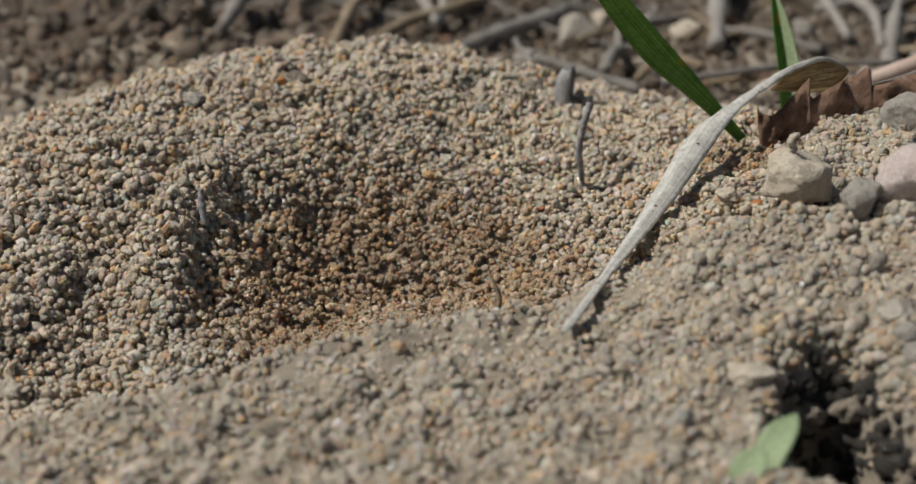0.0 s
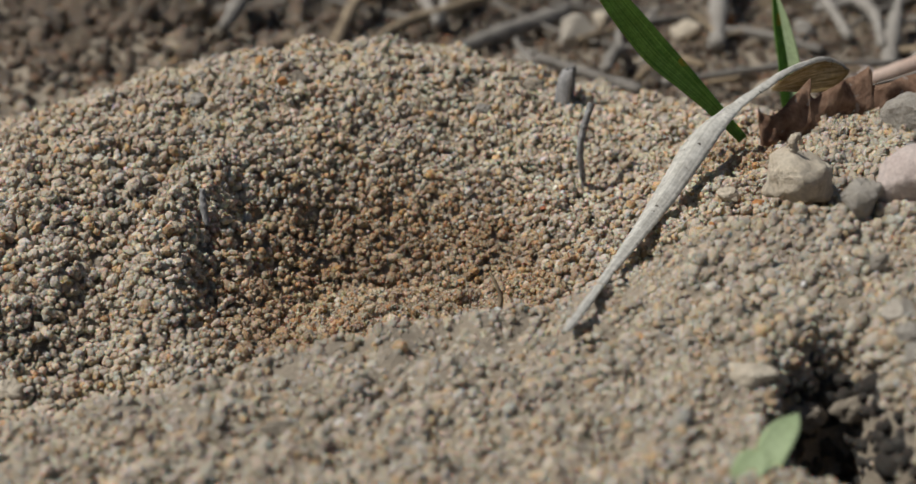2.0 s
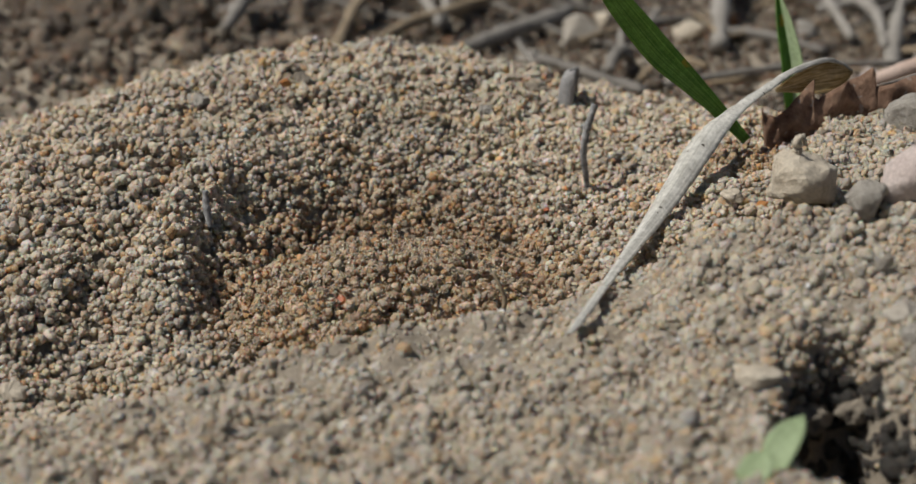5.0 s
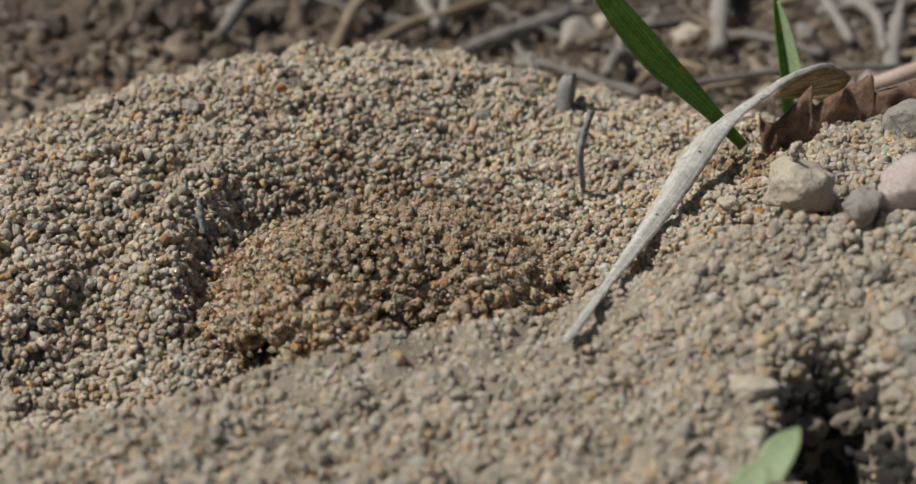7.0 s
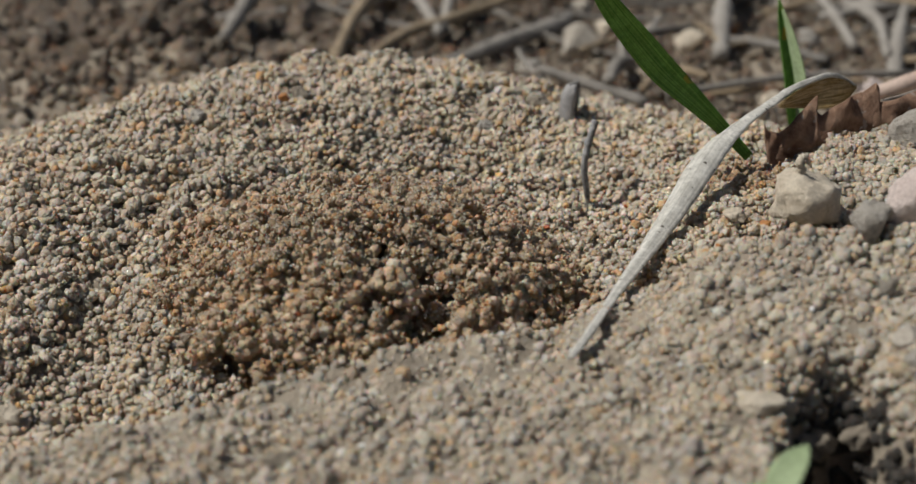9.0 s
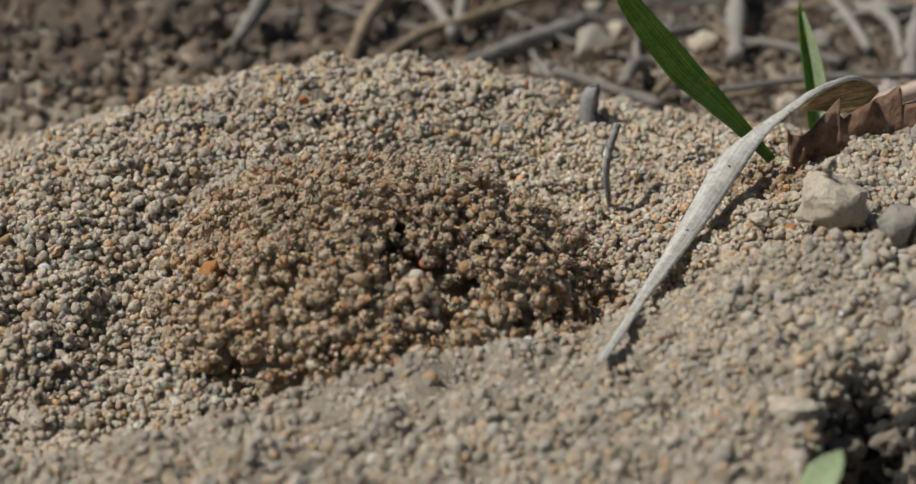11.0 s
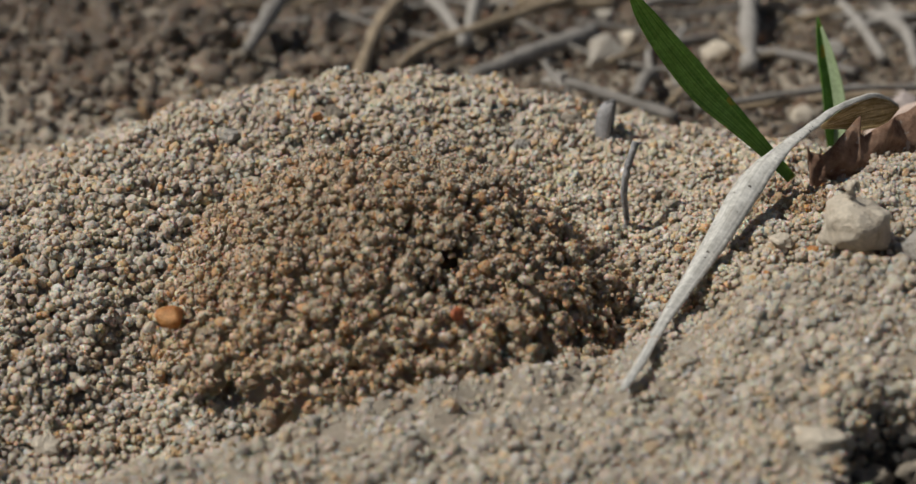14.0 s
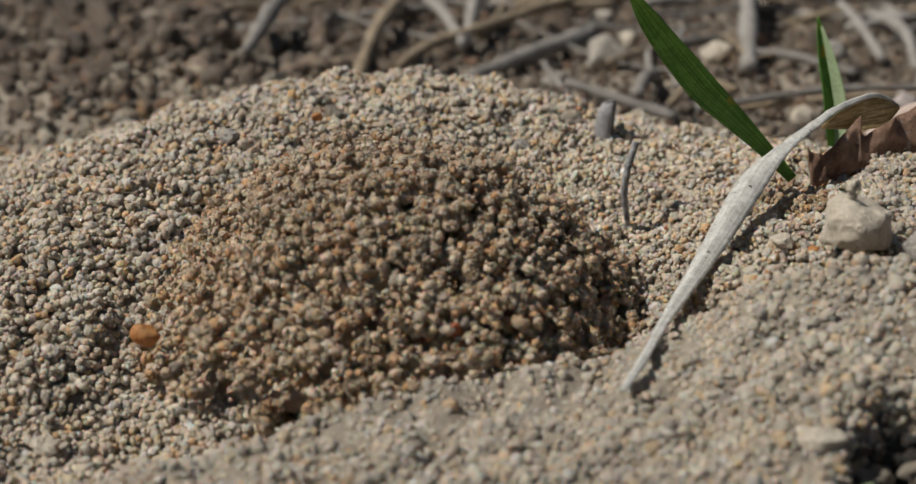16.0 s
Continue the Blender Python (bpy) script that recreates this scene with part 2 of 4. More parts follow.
def land(x, y):
    """Height of the ground: mound with a crest at the back, a bank on one side, a low ridge in front, the pit."""
    x, y = np.asarray(x, float), np.asarray(y, float)
    z = -6.5 + 17.8 * swell(x, y, -4, 58, np.where(x < -4, 33, 29), np.where(y < 58, 28, 13)) + 9.0 * swell(x, y, -40, 21, 20, 21)
    z = z + 15.6 * swell(x, y, 54, 0, 22, 32) - 2.5 * swell(x, y, 27, 22, 8, 8) + 1.3 * swell(x, y, 35, -11, 6, 7) - 1.8 * swell(x, y, 50, -28, 9, 8) - 1.4 * swell(x, y, 21, -22, 6, 6) + 2.5 * swell(x, y, 48, 42, 12, 13) + 3.6 * swell(x, y, 62, 25, 9, 8) - 1.6 * swell(x, y, 48, 19, 4, 4)
    edge = -25 + 0.42 * np.minimum(x, 22) - y
    z = z + 5.0 / (1 + np.exp(-np.clip(edge, -60, 60) / 1.0)) * np.exp(-0.5 * (np.minimum(x + 10, 0) / 22) ** 2 - (np.minimum(y, 0) / 170) ** 4 - (np.maximum(x, 0) / 170) ** 4)
    z = z - 3.6 * swell(x, y, -41, -22, 12, 7, 22)
    z = z - 3.0 * np.exp(-(((edge + 2.5) / 2.0) ** 2)) / (1 + np.exp(np.clip(x + 15, -300, 300) / 3)) * np.exp(-((x / 150) ** 4))
    z = z + 1.5 * np.exp(-(((edge - 2.2) / 2.0) ** 2)) * swell(x, y, 0, -26, 12, 12)
    z = z - hollow(x, y) - 0.9 * swell(x, y, 22.5, -18.5, 3.5, 3)
    z = z - 2.2 * np.exp(-(((edge + 4.5) / 3.0) ** 2)) * swell(x, y, 2, -20, 13, 14)
    r, a = np.hypot(x, y + 1), np.degrees(np.arctan2(y + 1, x)) % 360
    left = np.exp(-0.5 * ((a - 200) / 25) ** 2)
    brim = np.interp(a, [90, 104, 134, 158, 180, 205, 225], [32.5, 30, 27.5, 26, 25.2, 26.3, 28.5])
    arc = 1 / (1 + np.exp((102 - a) / 6)) / (1 + np.exp((a - 220) / 7))
    bowl = -11.5 + 0.026 * r**2
    z = -1.2 * np.log(np.exp(-z / 1.2) + np.exp(-np.minimum(bowl, 60) / 1.2))
    # the lip round the pit, the scarp's foot inside it and the trench outside
    z = z + arc * (0.85 + 2.2 * left) * np.exp(-0.5 * ((r - brim) / 2.3) ** 2) - arc * (0.55 + 2.2 * np.exp(-0.5 * ((a - 200) / 18) ** 2)) * np.exp(-0.5 * ((r - brim + 6.5) / 2.6) ** 2)
    z = z - 3.6 * left * np.exp(-0.5 * ((r - brim - 8) / 3.8) ** 2) - 1.3 * np.exp(-0.5 * ((a - 142) / 9) ** 2 - 0.5 * ((r - brim - 6) / 2) ** 2)
    z = z - 0.8 * swell(x, y, -13, -17, 6, 5)
    far = np.exp(-((x / 260) ** 4 + (np.minimum(y, 400) / 330) ** 4)) / (1 + np.exp(-np.clip(y - 95, -400, 400) / 8))
    z = z + far * (3.0 * swell(x, y, -60, 150, 45, 40) + 1.5 * np.sin(x / 17.0 + 1) * np.sin(y / 13.0) + 3.0 * swell(x, y, -60, 150, 40, 60) * np.sin(x / 6.3 + 0.8 * np.sin(y / 9.0)) * np.sin(y / 8.1))
    near = np.exp(-((x / 150) ** 4 + (y / 130) ** 4))
    for k in range(14):
        turn, wave = 2.4 * k, 2.2 + 0.62 * k
        z = z + near * 0.045 * wave**0.8 * np.sin((x * math.cos(turn) + y * math.sin(turn)) * math.tau / wave + 1.7 * k * k)
    return z



def loose(x, y):
    """1 where the grains lie open and coarse (the pit and the mound's flank), 0 where fine dust packs them."""
    return np.clip(1.25 * swell(x, y, -1, 4, 17, 17) + 1.1 * swell(x, y, -42, 8, 15, 24) + 0.5 * swell(x, y, -12, 44, 22, 9), 0, 1)


def crumb_relief(x, y):
    """Small hummocks a few grains wide."""
    z = 0
    for k in range(9):
        turn, wave = 1.9 * k + 0.4, 1.9 + 0.33 * k
        z = z + np.sin((x * math.cos(turn) + y * math.sin(turn)) * math.tau / wave + 2.3 * k * k)
    return z / 3.0


MM = 0.001

# ---- mesh helpers ----


def part(name, bm, mat, parent=None, label="", smooth=True):
    me = bpy.data.meshes.new(name)
    bm.normal_update()
    bm.to_mesh(me)
    bm.free()
    for p in me.polygons:
        p.use_smooth = smooth
    me.materials.append(mat)
    ob = new(name, me)
    ob.parent = parent
    return tagged(ob, label)


def raw_mesh(name, verts, tris, mat):
    """A triangle mesh straight from arrays, smooth shaded."""
    me = bpy.data.meshes.new(name)
    me.vertices.add(len(verts))
    me.vertices.foreach_set("co", np.asarray(verts, np.float32).ravel())
    me.loops.add(tris.size)
    me.loops.foreach_set("vertex_index", np.asarray(tris, np.int32).ravel())
    me.polygons.add(len(tris))
    me.polygons.foreach_set("loop_start", np.arange(0, tris.size, 3, dtype=np.int32))
    me.polygons.foreach_set("use_smooth", np.ones(len(tris), bool))
    me.update(calc_edges=True)
    me.materials.append(mat)
    return me


def split_octahedron():
    """A ball of 32 triangles."""
    v = [(1, 0, 0), (-1, 0, 0), (0, 1, 0), (0, -1, 0), (0, 0, 1), (0, 0, -1)]
    t, mids, out = [(0, 2, 4), (2, 1, 4), (1, 3, 4), (3, 0, 4), (2, 0, 5), (1, 2, 5), (3, 1, 5), (0, 3, 5)], {}, []

    def middle(a, b):
        key = (min(a, b), max(a, b))
        if key not in mids:
            mids[key] = len(v)
            v.append(tuple((p + q) / math.sqrt(2) for p, q in zip(v[a], v[b])))
        return mids[key]

    for a, b, c in t:
        ab, bc, ca = middle(a, b), middle(b, c), middle(c, a)
        out += [(a, ab, ca), (ab, b, bc), (ca, bc, c), (ab, bc, ca)]
    return np.array(v, float), np.array(out)


def lump(level, rng, rough=0.2, cuts=3):
    """One irregular grain of unit size: a ball, dented by noise and cut flat on a few sides."""
    if level:
        bm = bmesh.new()
        bmesh.ops.create_icosphere(bm, subdivisions=level, radius=1.0)
        v = np.array([p.co for p in bm.verts])
        t = np.array([[q.index for q in f.verts] for f in bm.faces])
        bm.free()
    else:
        v, t = split_octahedron()
    for _ in range(4):
        k = rng.normal(size=3)
        v = v * (1 + rough * 0.5 * np.sin(v @ k * 2.2 + rng.uniform(0, 6)))[:, None]
    for _ in range(cuts):
        k = rng.normal(size=3)
        k /= np.linalg.norm(k)
        over = np.maximum(v @ k - rng.uniform(0.55, 0.85), 0)
        v = v - 0.8 * over[:, None] * k
    v += rng.normal(size=v.shape) * rough * 0.2
    return v * np.array([1, rng.uniform(0.82, 1), rng.uniform(0.74, 0.95)]), t


def turns(rng, n):
    q = rng.normal(size=(n, 4))
    q /= np.linalg.norm(q, axis=1)[:, None]
    w, x, y, z = q.T
    return np.stack([1 - 2 * (y * y + z * z), 2 * (x * y - z * w), 2 * (x * z + y * w), 2 * (x * y + z * w), 1 - 2 * (x * x + z * z),
                     2 * (y * z - x * w), 2 * (x * z - y * w), 2 * (y * z + x * w), 1 - 2 * (x * x + y * y)], -1).reshape(n, 3, 3)


def heap(shapes, places, radii, rng):
    """Many grains in one pair of arrays."""
    verts, tris, base = [], [], 0
    which, rot = rng.integers(0, len(shapes), len(places)), turns(rng, len(places))
    for k, (v, t) in enumerate(shapes):
        pick = np.where(which == k)[0]
        out = np.einsum("nij,vj->nvi", rot[pick], v) * radii[pick, None, None] + places[pick, None, :]
        verts.append(out.reshape(-1, 3))
        tris.append((t[None] + (base + len(v) * np.arange(len(pick)))[:, None, None]).reshape(-1, 3))
        base += len(v) * len(pick)
    return np.concatenate(verts), np.concatenate(tris)


def tiny(rng):
    """The smallest crumb: an uneven eight-sided bit."""
    v = np.array([(1, 0, 0), (-1, 0, 0), (0, 1, 0), (0, -1, 0), (0, 0, 1), (0, 0, -1)], float) * rng.uniform(0.7, 1.3, (6, 1)) + rng.normal(size=(6, 3)) * 0.15
    t = np.array([(0, 2, 4), (2, 1, 4), (1, 3, 4), (3, 0, 4), (2, 0, 5), (1, 2, 5), (3, 1, 5), (0, 3, 5)])
    return v, t


def crusted(places, radii, each, rng):
    """Bits stuck on the upper sides of the grains: places and sizes."""
    way = rng.normal(size=(len(places) * each, 3))
    way[:, 2] = np.abs(way[:, 2]) * 0.9 + 0.1
    way[:, 1] -= 0.35
    way /= np.linalg.norm(way, axis=1)[:, None]
    base, size = np.repeat(places, each, 0), np.repeat(radii, each)
    return base + way * (size * rng.uniform(0.82, 1.02, len(size)))[:, None], np.clip(size * rng.uniform(0.14, 0.36, len(size)), 0.08, 0.2)


def scatter(rng, x0, x1, y0, y1, pitch, jitter=0.42):
    xs, ys = np.arange(x0, x1, pitch), np.arange(y0, y1, pitch * 0.866)
    gx, gy = np.meshgrid(xs, ys)
    gx = gx + (np.arange(len(ys)) % 2)[:, None] * pitch / 2
    p = np.stack([gx.ravel(), gy.ravel()], 1)
    return p + rng.uniform(-jitter, jitter, p.shape) * pitch


def in_wedge(p, spare=6.0):
    """The wedge of ground that lies before the lens, with a margin."""
    return np.abs(p[:, 0] - 5.5) < (p[:, 1] + 184) * 0.265 + 4 + spare


def spline(points, steps):
    """A smooth line through points of any width."""
    p = np.array([points[0], *points, points[-1]], float)
    p[0], p[-1] = 2 * p[1] - p[2], 2 * p[-2] - p[-3]
    out = []
    for k in range(1, len(p) - 2):
        for s in np.linspace(0, 1, steps, endpoint=False):
            a, b, c, d = p[k - 1], p[k], p[k + 1], p[k + 2]
            out.append(0.5 * (2 * b + (c - a) * s + (2 * a - 5 * b + 4 * c - d) * s * s + (3 * b - a - 3 * c + d) * s**3))
    return np.array([*out, p[-2]])


def skin(rings, across=0):
    """A bmesh over rings of equal length, capped at both ends; its UVs run across and along."""
    bm = bmesh.new()
    uv = bm.loops.layers.uv.new("along")
    rows = [[bm.verts.new(Vector(v) * MM) for v in ring] for ring in rings]
    n, m = len(rows[0]), len(rows)
    place_of = {}
    for r, row in enumerate(rows):
        for k, v in enumerate(row):
            s = (k if k < across else 2 * across - 1 - k) / (across - 1) if across else abs(2 * k / n - 1)
            place_of[v] = (s, r / (m - 1))
    for a, b in zip(rows, rows[1:]):
        for k in range(n):
            bm.faces.new((a[k], a[(k + 1) % n], b[(k + 1) % n], b[k]))
    bm.faces.new(rows[0][::-1])
    bm.faces.new(rows[-1])
    for f in bm.faces:
        for c in f.loops:
            c[uv].uv = place_of[c.vert]
    bmesh.ops.recalc_face_normals(bm, faces=bm.faces)
    return bm


def twig_mesh(points, radii, seed=0, sides=10, knots=0.12, steps=8):
    rng = np.random.default_rng(seed)
    line = spline([(*p, r) for p, r in zip(points, radii)], steps)
    rings = []
    lumps = 1 + knots * rng.normal(size=(len(line), sides)) * 0.6 + knots * rng.normal(size=(len(line), 1))
    for k, row in enumerate(line):
        d = Vector(line[min(k + 1, len(line) - 1), :3] - line[max(k - 1, 0), :3]).normalized()
        u = d.cross(Vector((0.2, 0.9, 0.35))).normalized()
        v = d.cross(u)
        rings.append([Vector(row[:3]) + (u * math.cos(q * math.tau / sides) + v * math.sin(q * math.tau / sides)) * row[3] * lumps[k, q]
                      for q in range(sides)])
    return skin(rings)


def ribbon_mesh(points, widths, facing, thick=0.25, fold=0.25, steps=10, across=9, twist=None, ripple=0.0):
    """A leaf blade: a line, its width along it, the way its face looks, a fold along the midrib, closed on all sides."""
    twist = twist or [0] * len(points)
    line = spline([(*p, w, a) for p, w, a in zip(points, widths, twist)], steps)
    rings = []
    for k, row in enumerate(line):
        d = Vector(line[min(k + 1, len(line) - 1), :3] - line[max(k - 1, 0), :3]).normalized()
        side = d.cross(Vector(facing)).normalized()
        side = Matrix.Rotation(radians(row[4]), 3, d) @ side
        face = side.cross(d)
        top, low = [], []
        for q in range(across):
            s = q / (across - 1) * 2 - 1
            lift = fold * row[3] * 0.5 * (abs(s) ** 1.5) + ripple * math.sin(k * 0.9 + s * 3)
            p = Vector(row[:3]) + side * (s * row[3] / 2) + face * lift
            t = thick * (1 - 0.75 * abs(s)) / 2 + 0.1 * thick * (q % 2)
            top.append(p + face * t)
            low.append(p - face * t)
        rings.append(top + low[::-1])
    return skin(rings, across)


def stone_mesh(size, seed, level=4, rough=0.18, cuts=11, box=0.0):
    """A worn stone: a ball squeezed to its size, cut by flats, dented at two scales."""
    rng = np.random.default_rng(seed)
    bm = bmesh.new()
    bmesh.ops.create_icosphere(bm, subdivisions=level, radius=1.0)
    flats = []
    for _ in range(cuts):
        k = Vector(rng.normal(size=3)).normalized()
        flats.append((k, rng.uniform(0.55, 0.82)))
    off = Vector(rng.uniform(-20, 20, 3))
    for v in bm.verts:
        p = v.co.copy()
        p = p.lerp(p / max(abs(p.x), abs(p.y), abs(p.z)) * 0.85, box)
        for k, d in flats:
            p -= k * max(p.dot(k) - d, 0) * 0.97
        p *= 1 + rough * noise.noise(p * 1.7 + off) + rough * 0.45 * noise.noise(p * 5 + off) + rough * 0.25 * noise.noise(p * 12 + off)
        v.co = Vector((p.x * size[0], p.y * size[1], p.z * size[2])) * MM / 2
    return bm


def place(ob, x, y, z, rx=0, ry=0, rz=0):
    ob.matrix_basis = pose(x * MM, y * MM, z * MM, rx, ry, rz)
    return ob


# ---- the ground: one sheet to the horizon ----
def build_ground():
    inner_x, inner_y = np.arange(-75, 85.1, 1.0), np.arange(-70, 80.1, 1.0)
    out = np.cumsum(1.5 * 1.22 ** np.arange(0, 60))
    xs = np.concatenate([inner_x[0] - out[::-1], inner_x, inner_x[-1] + out])
    ys = np.concatenate([inner_y[0] - out[::-1], inner_y, inner_y[-1] + out])
    gx, gy = np.meshgrid(xs, ys)
    z = land(np.clip(gx, -400, 400), np.clip(gy, -400, 600)) - 0.42 - 0.4 * loose(gx, gy) + 0.18 * swell(gx, gy, 28, 30, 16, 22) + (0.46 + 0.36 * swell(gx, gy, 6, -29, 20, 4, 22)) / (1 + np.exp(np.clip((gy + 26 - 0.42 * np.minimum(gx, 22)) / 1.2, -60, 60)))
    rng = np.random.default_rng(5)
    near = (np.abs(gx) < 90) & (np.abs(gy) < 90)
    z = z + np.where(near, rng.uniform(-0.13, 0.13, z.shape), 0)
    nx, ny = len(xs), len(ys)
    idx = np.arange(nx * ny).reshape(ny, nx)
    a, b, c, d = idx[:-1, :-1].ravel(), idx[:-1, 1:].ravel(), idx[1:, 1:].ravel(), idx[1:, :-1].ravel()
    tris = np.concatenate([np.stack([a, b, c], 1), np.stack([a, c, d], 1)])
    v = np.stack([gx.ravel(), gy.ravel(), z.ravel()], 1) * MM
    ob = new("ground", raw_mesh("ground", v, tris, M_EARTH))
    return tagged(ob, "dry beige sandy earth heaped into a small pitted mound", "ground", kind="structure")


ground = build_ground()


def build_sand():
    rng = np.random.default_rng(11)
    fine = [lump(2, rng, 0.26, 3) for _ in range(18)]
    middling = [lump(0, rng, 0.17, 1) for _ in range(30)]
    plain = [lump(0, rng, 0.2, 1) for _ in range(16)]

    # coarse dry grains over mound, bank and ridge
    p = scatter(rng, -75, 85, -64, 63, 0.79, 0.38)
    steep = scatter(rng, -60, 75, -64, 60, 0.68, 0.5)
    rise = np.hypot(land(steep[:, 0] + 0.5, steep[:, 1]) - land(steep[:, 0] - 0.5, steep[:, 1]), land(steep[:, 0], steep[:, 1] + 0.5) - land(steep[:, 0], steep[:, 1] - 0.5))
    dense = scatter(rng, -26, 26, -24, 30, 0.82, 0.5)
    dense = dense[rng.uniform(size=len(dense)) < 0.9 * loose(dense[:, 0], dense[:, 1])]
    packed = scatter(rng, -60, 75, -20, 62, 0.74, 0.5)
    packed = packed[in_wedge(packed, 4) & (rng.uniform(size=len(packed)) < 0.9 * (1 - loose(packed[:, 0], packed[:, 1])) * swell(packed[:, 0], packed[:, 1], 26, 28, 22, 22))]
    p = np.concatenate([p[in_wedge(p, 5)], packed, dense, steep[in_wedge(steep, 5) & (rise > rng.uniform(0.8, 1.5, len(steep)))]])
    rise = np.hypot(land(p[:, 0] + 0.5, p[:, 1]) - land(p[:, 0] - 0.5, p[:, 1]), land(p[:, 0], p[:, 1] + 0.5) - land(p[:, 0], p[:, 1] - 0.5))
    p = p[((rise < 5.0) | (p[:, 0] > 43)) & (hollow(p[:, 0], p[:, 1]) < 6)]
    x, y = p.T
    r = np.clip(rng.lognormal(math.log(0.425), 0.26, len(p)), 0.2, 1.5)
    r *= np.where(rng.uniform(size=len(p)) < np.where(y < -25 + 0.42 * np.minimum(x, 22), 0.12, 0.03), 1.75, 1.0)
    r *= 1 + 0.06 / (1 + np.exp(np.clip((y + 33 - 0.42 * np.minimum(x, 22)) / 3, -60, 60)))
    r *= 1 - 0.20 * swell(x, y, 0, -1, 18, 18) + 0.25 * swell(x, y, -42, 12, 12, 20) + 0.18 * swell(x, y, -5, 52, 30, 9) + 0.1 * swell(x, y, 56, -12, 16, 20) + 0.2 * swell(x, y, 58, 8, 10, 13)
    bare = loose(x, y)
    r = np.minimum(r, np.where(x < 25, 0.8, 0.9))
    r *= 1 - 0.22 * (1 - bare) * swell(x, y, 26, 28, 22, 22)
    z = land(x, y) + rng.uniform(-1, 1, len(p)) * (0.24 + 0.2 * bare) + (0.3 * bare + 0.4 * swell(x, y, 0, 3, 15, 16)) * crumb_relief(x, y) + 0.15 * (r - 0.45)
    p3 = np.column_stack([p, z])
    # three hundred that lie loose at the very front are pieces of their own
    own = np.where((np.abs(x - 8) < 34) & (y > -58) & (y < -51))[0][:300]
    keep = np.ones(len(p), bool)
    keep[own] = False
    lining = (np.hypot((x - 1) / 20, (y + 2) / 23.5) < 1 + 0.2 * rng.uniform(-1, 1, len(p))) & (y > -25.3 + 0.42 * np.minimum(x, 22))
    lining |= np.hypot((x - 42.5) / 4.5, (y - 13) / 7) < 1 + 0.3 * rng.uniform(-1, 1, len(p))
    ridge = ((y < -25 + 0.42 * np.minimum(x, 22)) | ((x > 44) & (y < 5))) & ~lining
    slope = keep & ~lining & ~ridge & (swell(x, y, 28, 28, 15, 20) > rng.uniform(0.35, 0.75, len(p)))
    for name, pick, shapes, mat, words in (("slope_sand", slope, middling, M_PALE, "fine pale cream sand on the mound's shoulder"),
                                           ("sand_grains", keep & ~lining & ~ridge & ~slope, middling, M_SAND, "coarse dry beige and grey sand grains covering the mound"),
                                           ("ridge_sand", keep & ridge, middling, M_DUST, "dusty beige sand grains on the low ridge"),
                                           ("pit_lining", keep & lining, middling, M_WET, "damp brown soil grains lining the pit and the blade's foot")):
        few = pick & (r > (0.75 if mat is M_DUST else 0.6))
        v, t = heap(shapes, p3[pick & ~few], r[pick & ~few], rng)
        v2, t2 = heap(fine, p3[few], r[few], rng)
        tagged(new(name, raw_mesh(name, np.concatenate([v, v2]) * MM, np.concatenate([t, t2 + len(v)]), mat)), words, "sand", kind="stuff")
    bits = [tiny(rng) for _ in range(8)]
    for name, pick, mat, words in (("sand_crust", keep & ~lining & ~ridge & (np.abs(y - 12) < 32), M_BITS, "tiny sand bits clinging to the dry grains"),
                                   ("pit_crust", keep & lining, M_DAMP, "tiny damp bits clinging to the pit lining")):
        q, s = crusted(p3[pick], r[pick], 2 if name == "sand_crust" else 4, rng)
        v, t = heap(bits, q, s, rng)
        tagged(new(name, raw_mesh(name, v * MM, t, mat)), words, "sand", kind="stuff")
    meshes = [raw_mesh("sand_grain", gv * 0.45 * MM, gt, M_SAND_ONE) for gv, gt in fine[:10]]
    for k in own:
        g = new("sand_grain", meshes[k % 10])
        g.parent = ground
        g.location = Vector(p3[k]) * MM
        g.rotation_euler = rng.uniform(0, 6.28, 3)
        g.scale = (r[k] / 0.45,) * 3

    # fine grains between and on them
    p = scatter(rng, -75, 85, -64, 62, 0.92, 0.6)
    p = p[in_wedge(p, 3)]
    x, y = p.T
    p = p[rng.uniform(size=len(p)) < np.where(y < -25 + 0.42 * np.minimum(x, 22), 0.6, 0.55) * (1 - 0.4 * loose(x, y))]
    r = np.clip(rng.lognormal(math.log(0.25), 0.25, len(p)), 0.15, 0.42)
    v, t = heap(plain, np.column_stack([p, land(p[:, 0], p[:, 1]) + rng.uniform(-0.1, 0.45, len(p)) - 0.5 * loose(p[:, 0], p[:, 1])]), r, rng)
    tagged(new("fine_sand", raw_mesh("fine_sand", v * MM, t, M_SAND)), "fine sand dust between the coarse grains", "sand", kind="stuff")

    # grains inside the hollow, coloured near black to stand for its deep shade
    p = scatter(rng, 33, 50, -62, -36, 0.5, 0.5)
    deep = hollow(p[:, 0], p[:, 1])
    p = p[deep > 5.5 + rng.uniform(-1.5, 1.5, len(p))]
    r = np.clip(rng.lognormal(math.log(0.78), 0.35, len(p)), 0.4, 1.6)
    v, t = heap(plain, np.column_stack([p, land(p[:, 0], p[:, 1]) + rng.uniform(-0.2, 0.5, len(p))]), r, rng)
